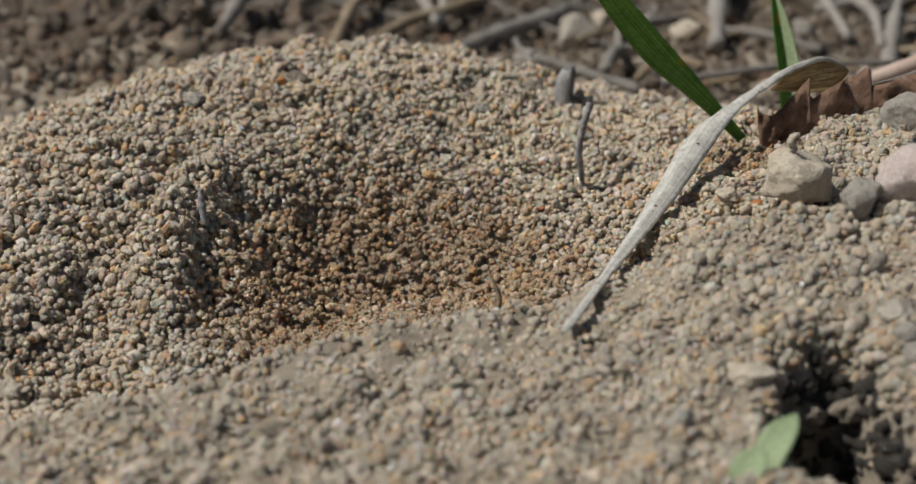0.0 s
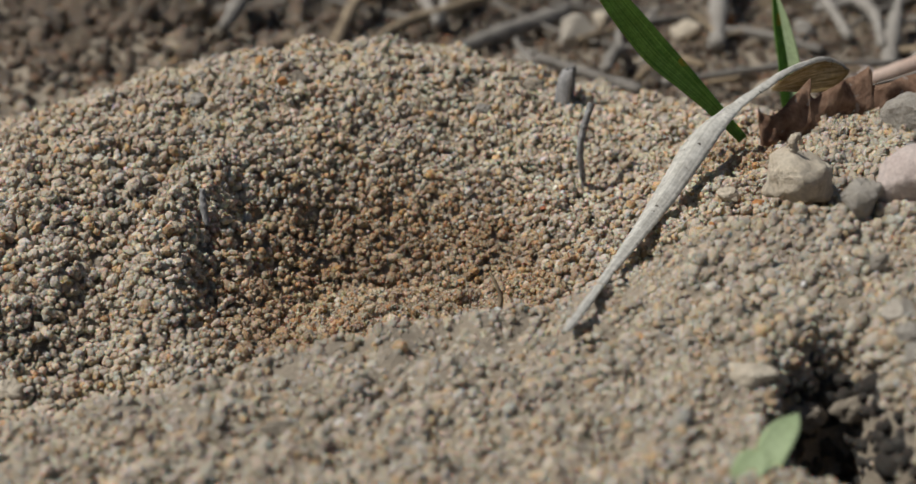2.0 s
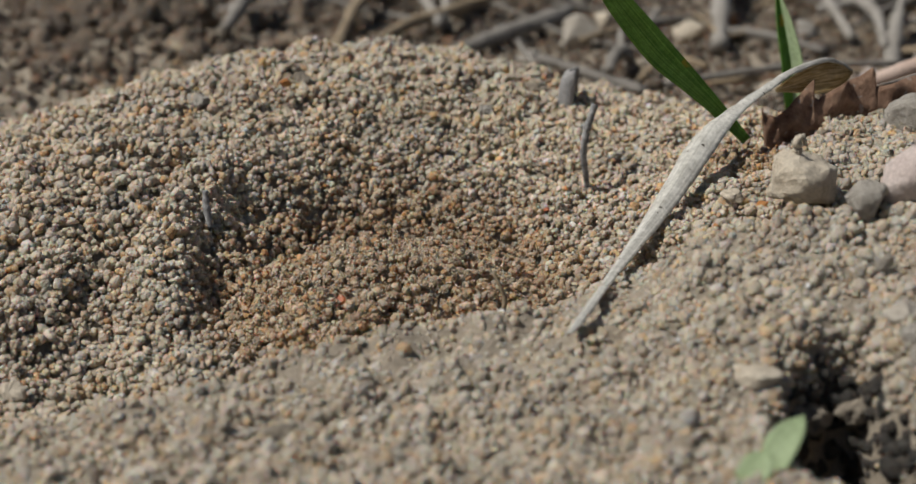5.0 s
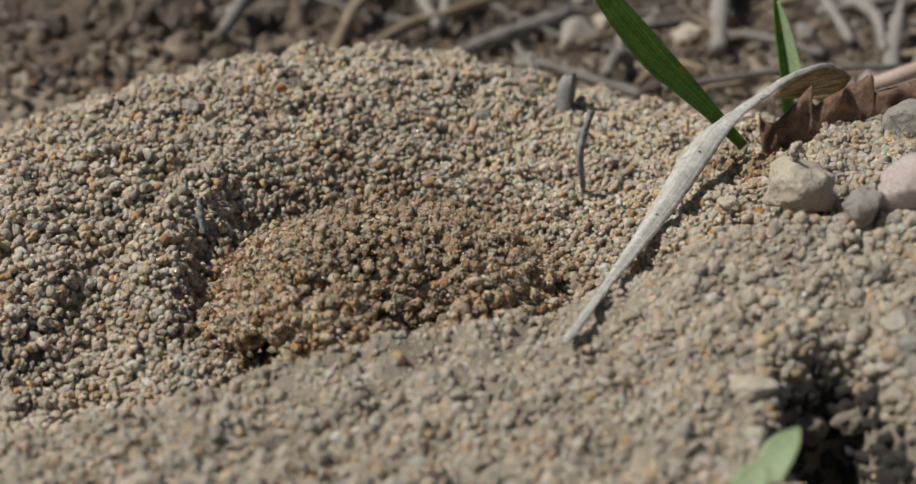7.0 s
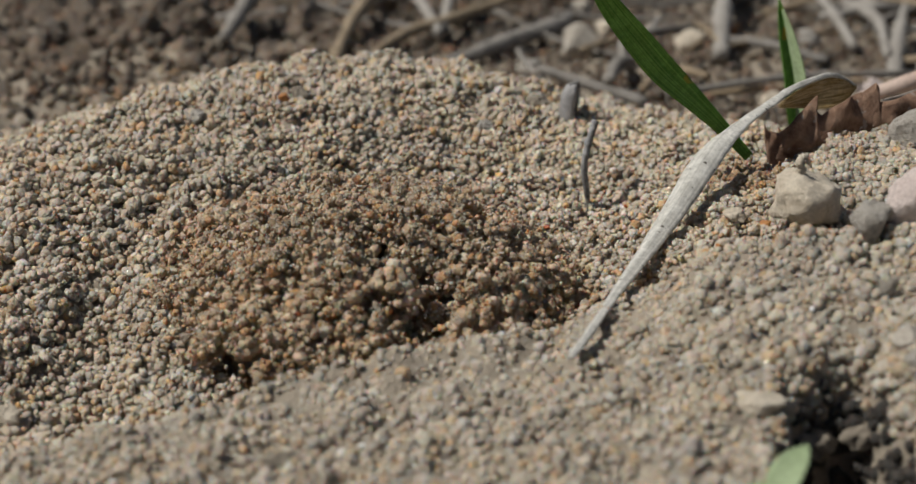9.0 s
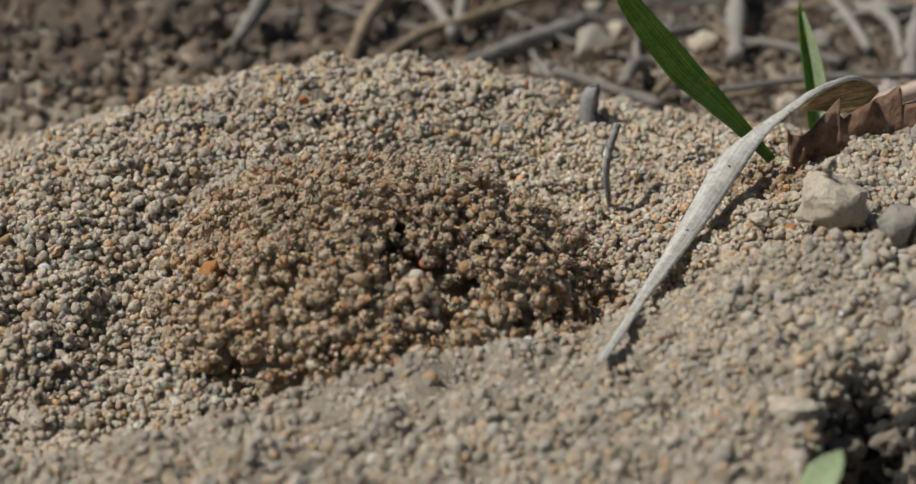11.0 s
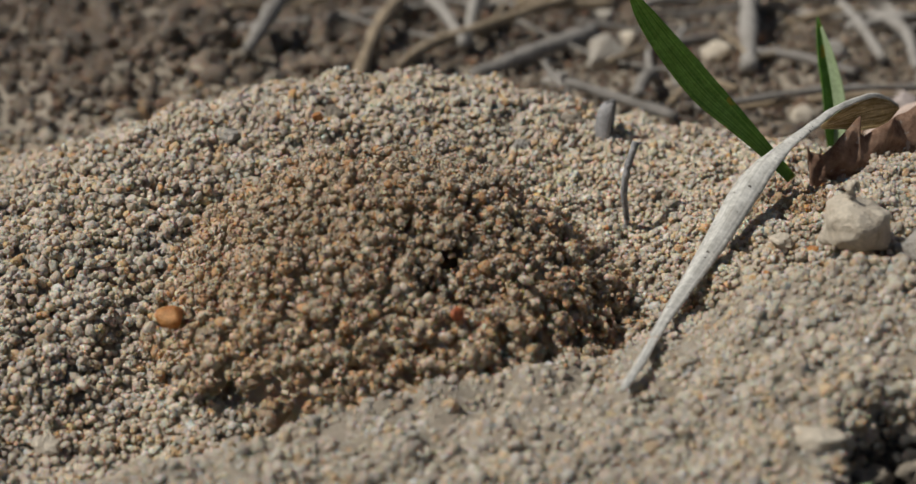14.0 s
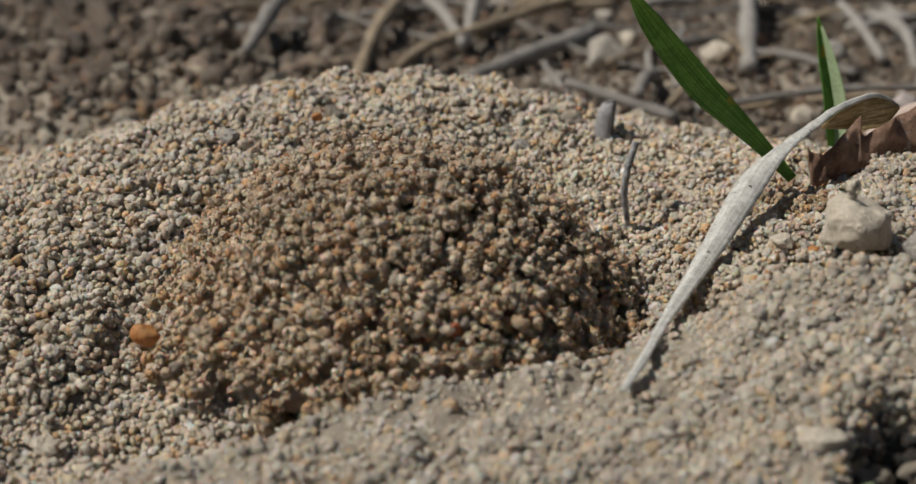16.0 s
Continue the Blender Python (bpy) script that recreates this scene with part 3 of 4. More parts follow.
    tagged(new("hollow_soil", raw_mesh("hollow_soil", v * MM, t, M_HOLLOW_SHADE)), "near-black grains lining the hollow, its deep shade put into colour", "soil", kind="stuff")

    # crumbly soil far behind
    crumbly = [lump(2, rng, 0.45, 2) for _ in range(18)]
    p = scatter(rng, -160, 170, 64, 280, 2.6)
    p = p[in_wedge(p, 10)]
    r = np.clip(rng.lognormal(math.log(0.9), 0.45, len(p)), 0.35, 2.2)
    left = 1 / (1 + np.exp((p[:, 0] + 10) / 10)) / (1 + np.exp((112 - p[:, 1]) / 6))
    r *= 0.85 + 0.45 * left
    z = land(p[:, 0], p[:, 1]) + r * rng.uniform(-0.35, 0.5, len(p))
    big = r > 1.6
    apron = p[:, 1] < 90 + 20 / (1 + np.exp((p[:, 0] + 18) / 10)) + 12 * np.sin(p[:, 0] * 0.11) + rng.uniform(-8, 8, len(p)) - 0.25 * np.maximum(p[:, 0], 0)
    for name, pick, shapes, mat, words in (("apron_crumbs", apron, plain, M_APRON, "beige sandy crumbs at the back foot of the mound"),
                                           ("soil_crumbs", ~big & ~apron, plain, M_SOIL, "crumbly brown soil behind the mound"),
                                           ("soil_lumps", big & ~apron, crumbly, M_SOIL, "crumbly brown soil lumps behind the mound")):
        v, t = heap(shapes, np.column_stack([p, z])[pick], r[pick], rng)
        tagged(new(name, raw_mesh(name, v * MM, t, mat)), words, "soil", kind="stuff")


build_sand()

# ---- stones and clods ----


def stone(name, label, category, mat, x, y, size, seed, sink=0.3, turn=0, group="", **k):
    ob = part(name, stone_mesh(size, seed, **k), mat)
    place(ob, x, y, float(land(x, y)) + size[2] * (0.5 - sink), 0, 0, turn)
    return tagged(ob, label, category, group)


def build_stones():
    g = "loose stones on the bank"
    ob = stone("stone", "angular tan stone lying on the sandy bank", "stone", M_STONE_TAN, 44.4, -9.5, (8.6, 7.6, 7.2), 3, 0.2, 35, g, rough=0.2, cuts=5, box=0.25)
    husk = [(-1.6, 0.2, 2.2), (-1.4, 0.1, 3.6), (-1.7, -0.1, 4.6), (-1.0, -0.2, 4.9), (-0.6, -0.3, 3.9)]
    part("husk", twig_mesh(husk, [0.8, 0.5, 0.35, 0.3, 0.15], 4, knots=0.25), M_STONE_TAN, ob, "dry curled plant husk stuck to the stone")
    stone("stone", "smooth pinkish grey stone half sunk in the bank", "stone", M_STONE_PINK, 55.0, -17.0, (10, 8.5, 9.0), 8, 0.22, 60, g, rough=0.12, cuts=4, box=0.12)
    stone("stone", "small angular grey stone beside the pink one", "stone", M_STONE_GREY, 48.9, -18.5, (5.0, 4.6, 4.2), 12, 0.22, 10, g, rough=0.22, cuts=4, box=0.15)
    stone("pebble", "rounded rough grey pebble before the withered leaf", "pebble", M_STONE_GREY, 63, 19, (6.4, 5.8, 5.8), 5, 0.36, 0, g, cuts=3, rough=0.12)
    stone("pebble", "pale rounded pebble sunk in the dusty bank", "pebble", M_STONE_PALE, 48.6, -36.5, (3.6, 3.2, 3.0), 6, 0.25, 30, g, rough=0.1)
    stone("pebble", "small tan pebble among the grains", "pebble", M_STONE_TAN, 37.5, -5, (2.6, 2.4, 2.0), 9, 0.3, 0, g)
    stone("pebble", "small grey pebble below the tan stone", "pebble", M_STONE_GREY, 44.8, -14.5, (2.8, 2.4, 2.2), 10, 0.3, 45, g)
    stone("pebble", "small amber pebble beside the tan stone", "pebble", M_AMBER, 40.6, -5.5, (1.8, 1.7, 1.5), 11, 0.25, 0, g)
    stone("pebble", "small pale grey pebble on the bank", "pebble", M_STONE_PALE, 60.2, 4, (2.6, 2.3, 2.0), 13, 0.25, 0, g)
    stone("pebble", "tan pebble in the hollow beside the ridge", "pebble", M_STONE_TAN, -37.8, -22, (3.2, 2.8, 2.6), 14, 0.2, 0)
    ob = part("stone_flake", stone_mesh((1.7, 0.5, 3.0), 15, 3, 0.1, 5), M_STONE_PALE)
    place(ob, 48.4, -28.4, float(land(48.4, -28.4)) + 0.7, 10, 35, 20)
    tagged(ob, "thin pale flake of stone standing in dust", "flake")

    c = "dark soil clods"
    stone("soil_clod", "dark grey soil clod perched on the mound", "clod", M_CLOD, -13.2, 41.5, (3.2, 2.8, 2.9), 16, 0.1, 0, c, rough=0.3)
    stone("pebble", "small amber pebble near the dark clod", "pebble", M_AMBER, -15, 37.5, (1.9, 1.5, 1.3), 17, 0.2, 0)
    stone("soil_clod", "pale dusty clod on the mound", "clod", M_STONE_GREY, -26, 33, (3.0, 2.6, 2.2), 18, 0.25, 0, c, rough=0.25)
    stone("soil_clod", "pale grey lump near the crest", "clod", M_STONE_GREY, 11, 37, (2.6, 2.3, 1.9), 19, 0.25, 0, c, rough=0.25)
    stone("soil_clod", "rough clod on the crest beside the bark piece", "clod", M_CLOD, 18.6, 47.5, (3.4, 3.0, 3.0), 20, 0.2, 0, c, rough=0.3)
    stone("soil_clod", "small clod on the edge of the ridge", "clod", M_CLOD, -13.6, -30.3, (3.0, 2.6, 2.4), 22, 0.25, 0, c, rough=0.3)
    stone("soil_clod", "dark flat clod on the dusty ridge", "clod", M_CLOD, -7.2, -48.8, (4.0, 2.4, 1.9), 23, 0.2, 0, c, rough=0.3)
    stone("soil_clod", "brown elongated clod overhanging the dark hollow", "clod", M_STONE_TAN, 34.0, -43.5, (5.0, 3.2, 2.6), 24, 0.25, -10, c, rough=0.2)
    stone("soil_clod", "grey crumbly clod overhanging the dark hollow", "clod", M_CLOD, 40.0, -38.8, (5.5, 3.6, 3.4), 25, 0.3, 15, c, rough=0.32)
    stone("soil_clod", "grey crumbly clod beside the dark hollow", "clod", M_CLOD, 44.6, -37.6, (4.4, 3.4, 3.0), 26, 0.3, 40, c, rough=0.32)
    stone("soil_clod", "knobby clod at the end of the mound", "clod", M_CLOD, -50, 35, (3.6, 3.2, 2.8), 27, 0.25, 0, c, rough=0.3)
    for k, (x, y, s) in enumerate([(49.2, -43, 3.2), (49.6, -47, 2.8), (50.2, -51, 3.4), (48.6, -40, 2.6), (51.5, -45, 2.4)]):
        stone("soil_clod", "crumbly beige clod on the rim of the dark hollow", "clod", M_STONE_GREY, x, y, (s, s * 0.9, s * 0.8), 90 + k, 0.25, 50 * k, c, rough=0.22, cuts=3, level=3)
    for k, (x, y, s) in enumerate([(-26, 45.5, 1.3), (34.9, -11.5, 1.2), (18.3, 13.5, 1.1), (-18.8, -41.5, 1.5), (28.3, 19.5, 1.2), (-41, 28, 1.2), (20.0, 16.0, 1.0),
                                   (-27, -25, 1.1), (0, -44, 1.1)]):
        stone("red_grain", "small orange-red mineral grain among the sand", "grain", M_RED if k % 2 == 0 else M_AMBER, x, y, (s * 0.75, s * 0.7, s * 0.6), 40 + k, 0.15, 0, "red grains", level=2)
    for k, (x, y, s) in enumerate([(12.0, -23.0, 1.0), (17.0, -16.5, 1.1), (-22.2, -53, 0.9), (-0.7, -44.6, 0.9), (17.3, 40, 0.7), (-13, 16, 0.7), (32.3, 29, 0.8), (-37.7, 9, 0.7),
                                   (24.2, 33, 1.1), (-30, 5, 0.6), (8, 30, 0.6), (41, -30, 0.8), (28, -36, 0.8)]):
        stone("quartz_grain", "clear glittering quartz grain in the sand", "grain", M_QUARTZ, x, y, (s, s * 0.8, s * 0.9), 60 + k, 0.05, 37 * k, "quartz grains", level=2, cuts=10, rough=0.02)


build_stones()

# ---- grass, leaves and stems on the mound ----


def build_plants():
    pts = [(18.1, -33.2, 2.9), (20.6, -26.6, 3.4), (23.9, -15.4, 3.1), (28.15, -6.0, 4.9), (31.8, 0.5, 7.5), (35.3, 6.0, 10.8), (37.95, 10.0, 12.6), (41.3, 14.5, 13.7),
           (45.2, 19.0, 14.8), (48.3, 22.0, 15.8), (52.7, 25.0, 16.6), (55.0, 26.5, 16.1), (57.1, 27.5, 14.8)]
    width = [0.9, 1.2, 1.6, 2.3, 2.9, 3.4, 3.1, 2.2, 1.7, 1.1, 0.75, 0.6, 0.4]
    dry = new("dry_grass_blade")
    dry.location = (0.0183, -0.0314, 0.0018)
    tagged(dry, "bleached twisted dry grass blade leaning across the sand", "dry grass")

    def under(name, bm, mat, parent, label=""):
        bmesh.ops.translate(bm, verts=bm.verts, vec=-parent.location)
        return part(name, bm, mat, parent, label)

    under("blade", ribbon_mesh(pts, width, (-0.5, -0.6, 0.6), 0.5, -0.4, twist=[0, 0, 0, 5, 10, 10, 0, -15, -20, -10, 0, 0, 0], ripple=0.03), M_DRY, dry)
    # the sheath: a striped fan that hangs from the blade's end and bulges
    upper = spline([(46.4, 21.0, 13.9), (49.1, 23.0, 15.2), (52.9, 25.3, 16.4), (55.5, 26.8, 16.0), (57.3, 27.6, 14.7)], 8)
    lower = spline([(46.5, 21.0, 13.5), (49.7, 22.8, 13.0), (52.9, 24.6, 12.5), (55.5, 26.0, 12.9), (57.4, 27.5, 14.4)], 8)
    rings = []
    for k in range(len(upper)):
        u, w, out = Vector(upper[k]), Vector(lower[k]), Vector((0.35, -0.75, 0.1)) * math.sin(math.pi * k / (len(upper) - 1))
        front = [u.lerp(w, q / 12) + out * (0.6 * math.sin(math.pi * q / 12) + 0.07 * (q % 2)) for q in range(13)]
        rings.append(front + [p - Vector((-0.05, -0.2, 0.08)) for p in front[::-1]])
    under("curled_sheath", skin(rings, 13), M_STRAW, dry, "curled striped straw-coloured sheath")

    green = [(42.6, 17.2, 8.4), (38.6, 17.0, 12.6), (35.5, 16.0, 15.7), (31.9, 15.0, 19.2), (29.0, 14.0, 22.6), (26.1, 13.0, 26.2), (24.0, 12.0, 29.1), (22.2, 10.5, 31.9)]
    g1 = new("grass_blade")
    g1.location = (0.0426, 0.0172, 0.0084)
    tagged(g1, "fresh green grass blade with yellow flecks rising from sand", "grass", "green grass")
    under("blade", ribbon_mesh(green, [1.2, 1.9, 2.6, 3.4, 3.4, 2.9, 2.2, 0.8], (-0.45, -0.8, 0.4), 0.28, 0.22, twist=[0, 4, 8, 8, 5, 0, 0, 0]), M_GREEN, g1)
    under("midrib", twig_mesh([(p[0] - 0.05, p[1] + 0.12, p[2]) for p in green], [0.2, 0.22, 0.22, 0.2, 0.18, 0.15, 0.12, 0.08], 5, knots=0.03), M_GREEN, g1)

    g2 = new("grass_blade")
    g2.location = (0.0533, 0.044, 0.004)
    tagged(g2, "short folded green grass blade with a reddish tip", "grass", "green grass")
    under("outer_blade", ribbon_mesh([(53.4, 44.0, 3.6), (53.1, 45.0, 8.4), (52.9, 46.5, 12.0), (52.1, 48.0, 16.3), (51.5, 49.0, 19.6), (51.2, 49.6, 21.6)],
                                     [2.0, 3.4, 3.4, 2.6, 1.3, 0.25], (0.35, -0.9, 0.1), 0.25, 0.45), M_GREEN, g2)
    under("inner_blade", ribbon_mesh([(53.8, 43.8, 3.6), (54.3, 44.8, 8.6), (53.9, 46.0, 12.4), (52.8, 47.6, 17.0), (51.7, 48.8, 20.4)],
                                     [1.2, 1.7, 1.6, 1.1, 0.3], (-0.5, -0.85, 0.1), 0.25, 0.35), M_PALEGREEN, g2, "paler inner fold of the blade")

    # withered leaf with a toothed upper edge
    low = spline([(44.8, 17.9, 6.2), (48.0, 19.4, 6.8), (52.7, 21.8, 7.8), (56.8, 23.6, 8.4), (61.6, 24.8, 8.6), (69.3, 26.6, 8.8)], 36)
    rim = [(44.3, 12.1), (45.0, 11.2), (46.4, 10.7), (48.3, 12.4), (50.0, 13.7), (51.2, 14.9), (51.5, 12.6), (52.1, 12.1), (53.2, 13.0), (55.1, 14.0), (57.5, 14.5), (59.0, 15.7), (59.5, 15.0), (59.8, 13.2), (61.0, 13.4), (65.8, 14.4), (69.3, 15.1)]
    n = len(low)
    rings = []
    for k in range(n):
        a = Vector(low[k])
        x = a.x - 0.4 * (1 - k / (n - 1))
        crest = float(np.interp(x, [44.3, 47.0, 52.0, 55, 59.8, 69.3], [9.9, 10.6, 11.6, 12.9, 13.0, 14.7]))
        tooth = max(float(np.interp(x, [p[0] for p in rim], [p[1] for p in rim])) - crest, -0.3)
        b, up = Vector((x, a.y + 1.0 + 0.5 * math.sin(x * 0.9), crest)), Vector((0.1, -0.15, 1)) * tooth
        face = Vector((0.15, -0.95, 0.25))
        front, rear = [], []
        for q in range(9):
            s = q / 8
            mid = a.lerp(b, s) + up * s**4 + face * (0.8 * math.sin(s * 3.1) + 0.35 * math.sin(k * 0.11 + s * 4) + 0.6 * noise.noise(Vector((k * 0.08, s * 3, 3))))
            front.append(mid + face * 0.12)
            rear.append(mid - face * 0.12)
        rings.append(front + rear[::-1])
    leaf = new("withered_leaf")
    leaf.location = (0.053, 0.0225, 0.007)
    tagged(leaf, "withered reddish-brown leaf with a toothed edge on the bank", "leaf")
    under("leaf_blade", skin(rings), M_BROWN, leaf)
    # pale strand added on the upper edge, standing for the rim's lit highlight
    under("rim_highlight", twig_mesh([(60.2, 26.3, 13.1), (63.0, 27.0, 13.6), (65.9, 27.6, 14.4), (69.3, 28.1, 15.2)], [0.1, 0.2, 0.2, 0.2], 8, knots=0.25), M_PALE_TWIG, leaf, "pale strand along the leaf's rim, its highlight put into colour")
    ob = part("straw", twig_mesh([(62.0, 61.5, 2.0), (66.1, 62.0, 4.6), (71.1, 62.0, 6.5), (78.3, 64.0, 8.6), (88, 67, 10.6)], [0.7, 1.1, 1.25, 1.3, 1.2], 9, knots=0.04), M_PINK_STRAW)
    tagged(ob, "smooth pinkish dry straw behind the withered leaf", "straw")

    # curled bark and little stems stuck in the sand
    rings = []
    for n in range(22):
        q = n / 21
        z, lean = 4.6 + 6.6 * q, 1.1 * max(q - 0.35, 0) ** 1.6
        wide = 1.5 * (1 - 0.35 * max(q - 0.72, 0) ** 2 / 0.078)
        arc = [radians(40 + 250 * k / 15) for k in range(16)]
        outer = [(22.8 + lean + wide * math.cos(a), 44.6 + 0.9 * wide * math.sin(a), z + 0.25 * q * math.cos(a) + 0.12 * math.sin(7 * a + n)) for a in arc]
        inner = [(22.8 + lean + (wide - 0.38) * math.cos(a), 44.6 + 0.9 * (wide - 0.38) * math.sin(a), z - 0.05 + 0.25 * q * math.cos(a)) for a in arc[::-1]]
        rings.append([(x + 0.05 * math.sin(n * 2.1 + k), y, h) for k, (x, y, h) in enumerate(outer)] + inner)
    bark = part("bark_stub", skin(rings), M_BARK)
    tagged(bark, "open curl of grey bark standing in sand", "bark")
    ob = part("stem", twig_mesh([(23.9, 22.2, 0.4), (23.45, 21.4, 3.4), (23.15, 21.0, 5.5), (23.25, 20.8, 7.4), (23.6, 20.8, 9.3), (24.1, 21.0, 10.9), (24.45, 21.2, 11.9)], [0.3, 0.36, 0.42, 0.42, 0.42, 0.42, 0.5], 12, knots=0.08), M_STEM)
    tagged(ob, "thin dark grey dry stem standing in sand", "stem")
    ob = part("stem", twig_mesh([(-21.4, 6.8, 0.6), (-21.8, 7.6, 2.8), (-21.9, 8.0, 4.8)], [0.35, 0.4, 0.34], 13, knots=0.1), M_STEM)
    tagged(ob, "short grey stem stub at the edge of the pit", "stem")
    ob = part("rootlet", twig_mesh([(12.2, -12.5, -3.5), (12.6, -12.2, -1.5), (12.0, -12.0, 0.2), (11.4, -11.6, 1.2)], [0.28, 0.25, 0.2, 0.12], 14), M_TAN_TWIG)
    tagged(ob, "short tan rootlet sticking out of the pit edge", "rootlet")

    fallen = new("fallen_leaf")
    fallen.location = (0.0315, -0.0562, -0.004)
    tagged(fallen, "pale green two-lobed leaf lying in the dark hollow", "leaf")
    under("upper_lobe", ribbon_mesh([(33.14, -57.5, -0.32), (33.54, -57.0, 1.01), (34.23, -56.0, 1.95), (35.32, -54.5, 2.63), (36.35, -53.0, 3.01)], [1.8, 2.6, 2.8, 2.0, 0.3], (-0.4, -0.75, 0.55), 0.3, 0.25), M_PALEGREEN, fallen)
    under("lower_lobe", ribbon_mesh([(30.21, -61.0, 0.2), (31.02, -60.5, 1.29), (31.75, -60.0, 2.17), (32.34, -59.6, 2.79)], [2.0, 2.6, 2.4, 0.5], (-0.4, -0.75, 0.55), 0.3, 0.25), M_PALEGREEN, fallen)


build_plants()

# ---- litter on the ground behind ----


def ground_z(x, y):
    return float(land(x, y))


def litter(name, label, mat, line, radii, seed, group="twigs behind the mound", lift=0.5):
    pts = [(x, y, ground_z(x, y) + lift + h) for x, y, h in line]
    ob = part(name, twig_mesh(pts, radii, seed), mat)
    return tagged(ob, label, "twig", group)


def build_litter():
    litter("twig", "grey-green weathered twig propped on soil lumps", M_TWIG, [(-36, 134, 4), (-32.4, 160, 7), (-26, 190, 9)], [1.3, 1.7, 1.9], 101)
    litter("twig", "tan broken stalk leaning behind the mound", M_TAN_TWIG, [(-15, 120, 3), (-12.9, 160, 4), (-7, 205, 6)], [1.1, 1.5, 1.4], 102)
    litter("twig", "long curved tan stalk on the ground", M_TAN_TWIG, [(-8, 130, 2), (-1.8, 150, 3), (8.7, 161, 4), (20, 174, 5), (34, 192, 6)], [0.7, 1.0, 1.1, 1.1, 0.9], 103)
    litter("twig", "pale bleached stalk leaning on the curved one", M_PALE_TWIG, [(-4, 196, 3), (0.2, 170, 4), (4, 152, 3)], [1.2, 1.4, 1.0], 104)
    litter("twig", "pale bleached stalk standing nearly upright", M_PALE_TWIG, [(9, 196, 4), (6.5, 172, 6), (4.8, 156, 3)], [1.3, 1.3, 1.1], 105)
    litter("twig", "thick grey branch lying behind the crest", M_TWIG, [(6, 138, 1), (17, 150, 2), (30, 163, 3)], [1.4, 1.8, 1.5], 106)
    litter("twig", "upright pale grey stalk among the litter", M_PALE_TWIG, [(68, 204, 5), (61.8, 166, 5), (56.5, 132, 2)], [1.9, 1.8, 1.4], 107)
    litter("twig", "thin grey twig on the soil", M_TWIG, [(42, 152, 2), (50, 158, 2), (58, 165, 2)], [0.8, 0.9, 0.8], 108)
    litter("twig", "thin grey twig across the litter", M_TWIG, [(58, 143, 2), (66, 139, 2), (76, 131, 1)], [0.9, 1.0, 0.8], 109)
    litter("twig", "pale curved stalk on the litter", M_PALE_TWIG, [(87, 204, 3), (85, 170, 4), (83, 140, 2)], [1.0, 1.1, 0.9], 110)
    litter("twig", "long grey stick across the far litter", M_TWIG, [(66, 200, 6), (88, 194, 6), (118, 180, 6)], [1.6, 1.8, 1.6], 111)
    litter("twig", "broad bleached stalk stub", M_PALE_TWIG, [(87, 124, 0), (93, 146, 3), (99, 166, 6)], [1.5, 1.6, 0.5], 112)
    litter("twig", "thin tan stalk on the soil", M_TAN_TWIG, [(40, 112, 1), (46, 126, 1), (53, 121, 1)], [0.8, 0.9, 0.7], 113)
    litter("twig", "thin bleached stalk on the soil", M_PALE_TWIG, [(91, 184, 3), (92, 160, 4), (88, 134, 2)], [1.0, 1.1, 0.8], 114)
    litter("twig", "tan twig among far litter", M_TAN_TWIG, [(15, 180, 4), (36, 183, 5)], [1.2, 1.1], 115)
    rng = np.random.default_rng(77)
    for k in range(46):
        x, y = rng.uniform(22, 118), rng.uniform(100, 225)
        if k > 38:
            x = rng.uniform(-40, 20)
            y = rng.uniform(165, 215)
        a, size = rng.uniform(0, math.pi), rng.uniform(7, 24)
        dx, dy = math.cos(a) * size, math.sin(a) * size
        r = rng.uniform(0.35, 1.0)
        mat, words = ((M_TWIG, "grey weathered"), (M_PALE_TWIG, "bleached pale"), (M_TAN_TWIG, "tan dry"))[k % 3]
        ob = litter("stalk", f"{words} grass stalk lying in the litter", mat,
                    [(x - dx, y - dy, rng.uniform(0, 3)), (x + rng.normal() * 2, y + rng.normal() * 2, rng.uniform(1, 4)), (x + dx, y + dy, rng.uniform(0, 4))], [r, r * 1.1, r * 0.8], 200 + k,
                    "dry stalks behind the mound")
        tagged(ob, "", "stalk")
    f = "stones behind the mound"
    stone("pebble", "pale rounded stone behind the crest", "stone", M_STONE_PALE, 31.3, 146, (10.5, 8, 7), 301, 0.1, 10, f, level=3)
    stone("pebble", "pale stone with an orange stain", "stone", M_STONE_PALE, 33.5, 186, (6, 6, 5), 302, 0.1, 0, f, level=3)
    stone("pebble", "orange-brown pebble among twigs", "stone", M_AMBER, 64.5, 170, (4, 4, 3.4), 303, 0.1, 0, f, level=3)
    for k, (x, y, s) in enumerate([(44, 128, 6), (53, 148, 7), (70, 122, 6), (76, 150, 7), (38, 168, 6), (80, 112, 6), (21, 132, 6), (62, 108, 6), (48, 106, 4.5), (95, 130, 6)]):
        stone("pebble", "dusty grey-brown pebble on the soil", "stone", (M_STONE_GREY, M_STONE_TAN, M_STONE_PINK)[k % 3], x, y, (s, s * 0.85, s * 0.7), 310 + k, 0.2, 31 * k, f, level=3)
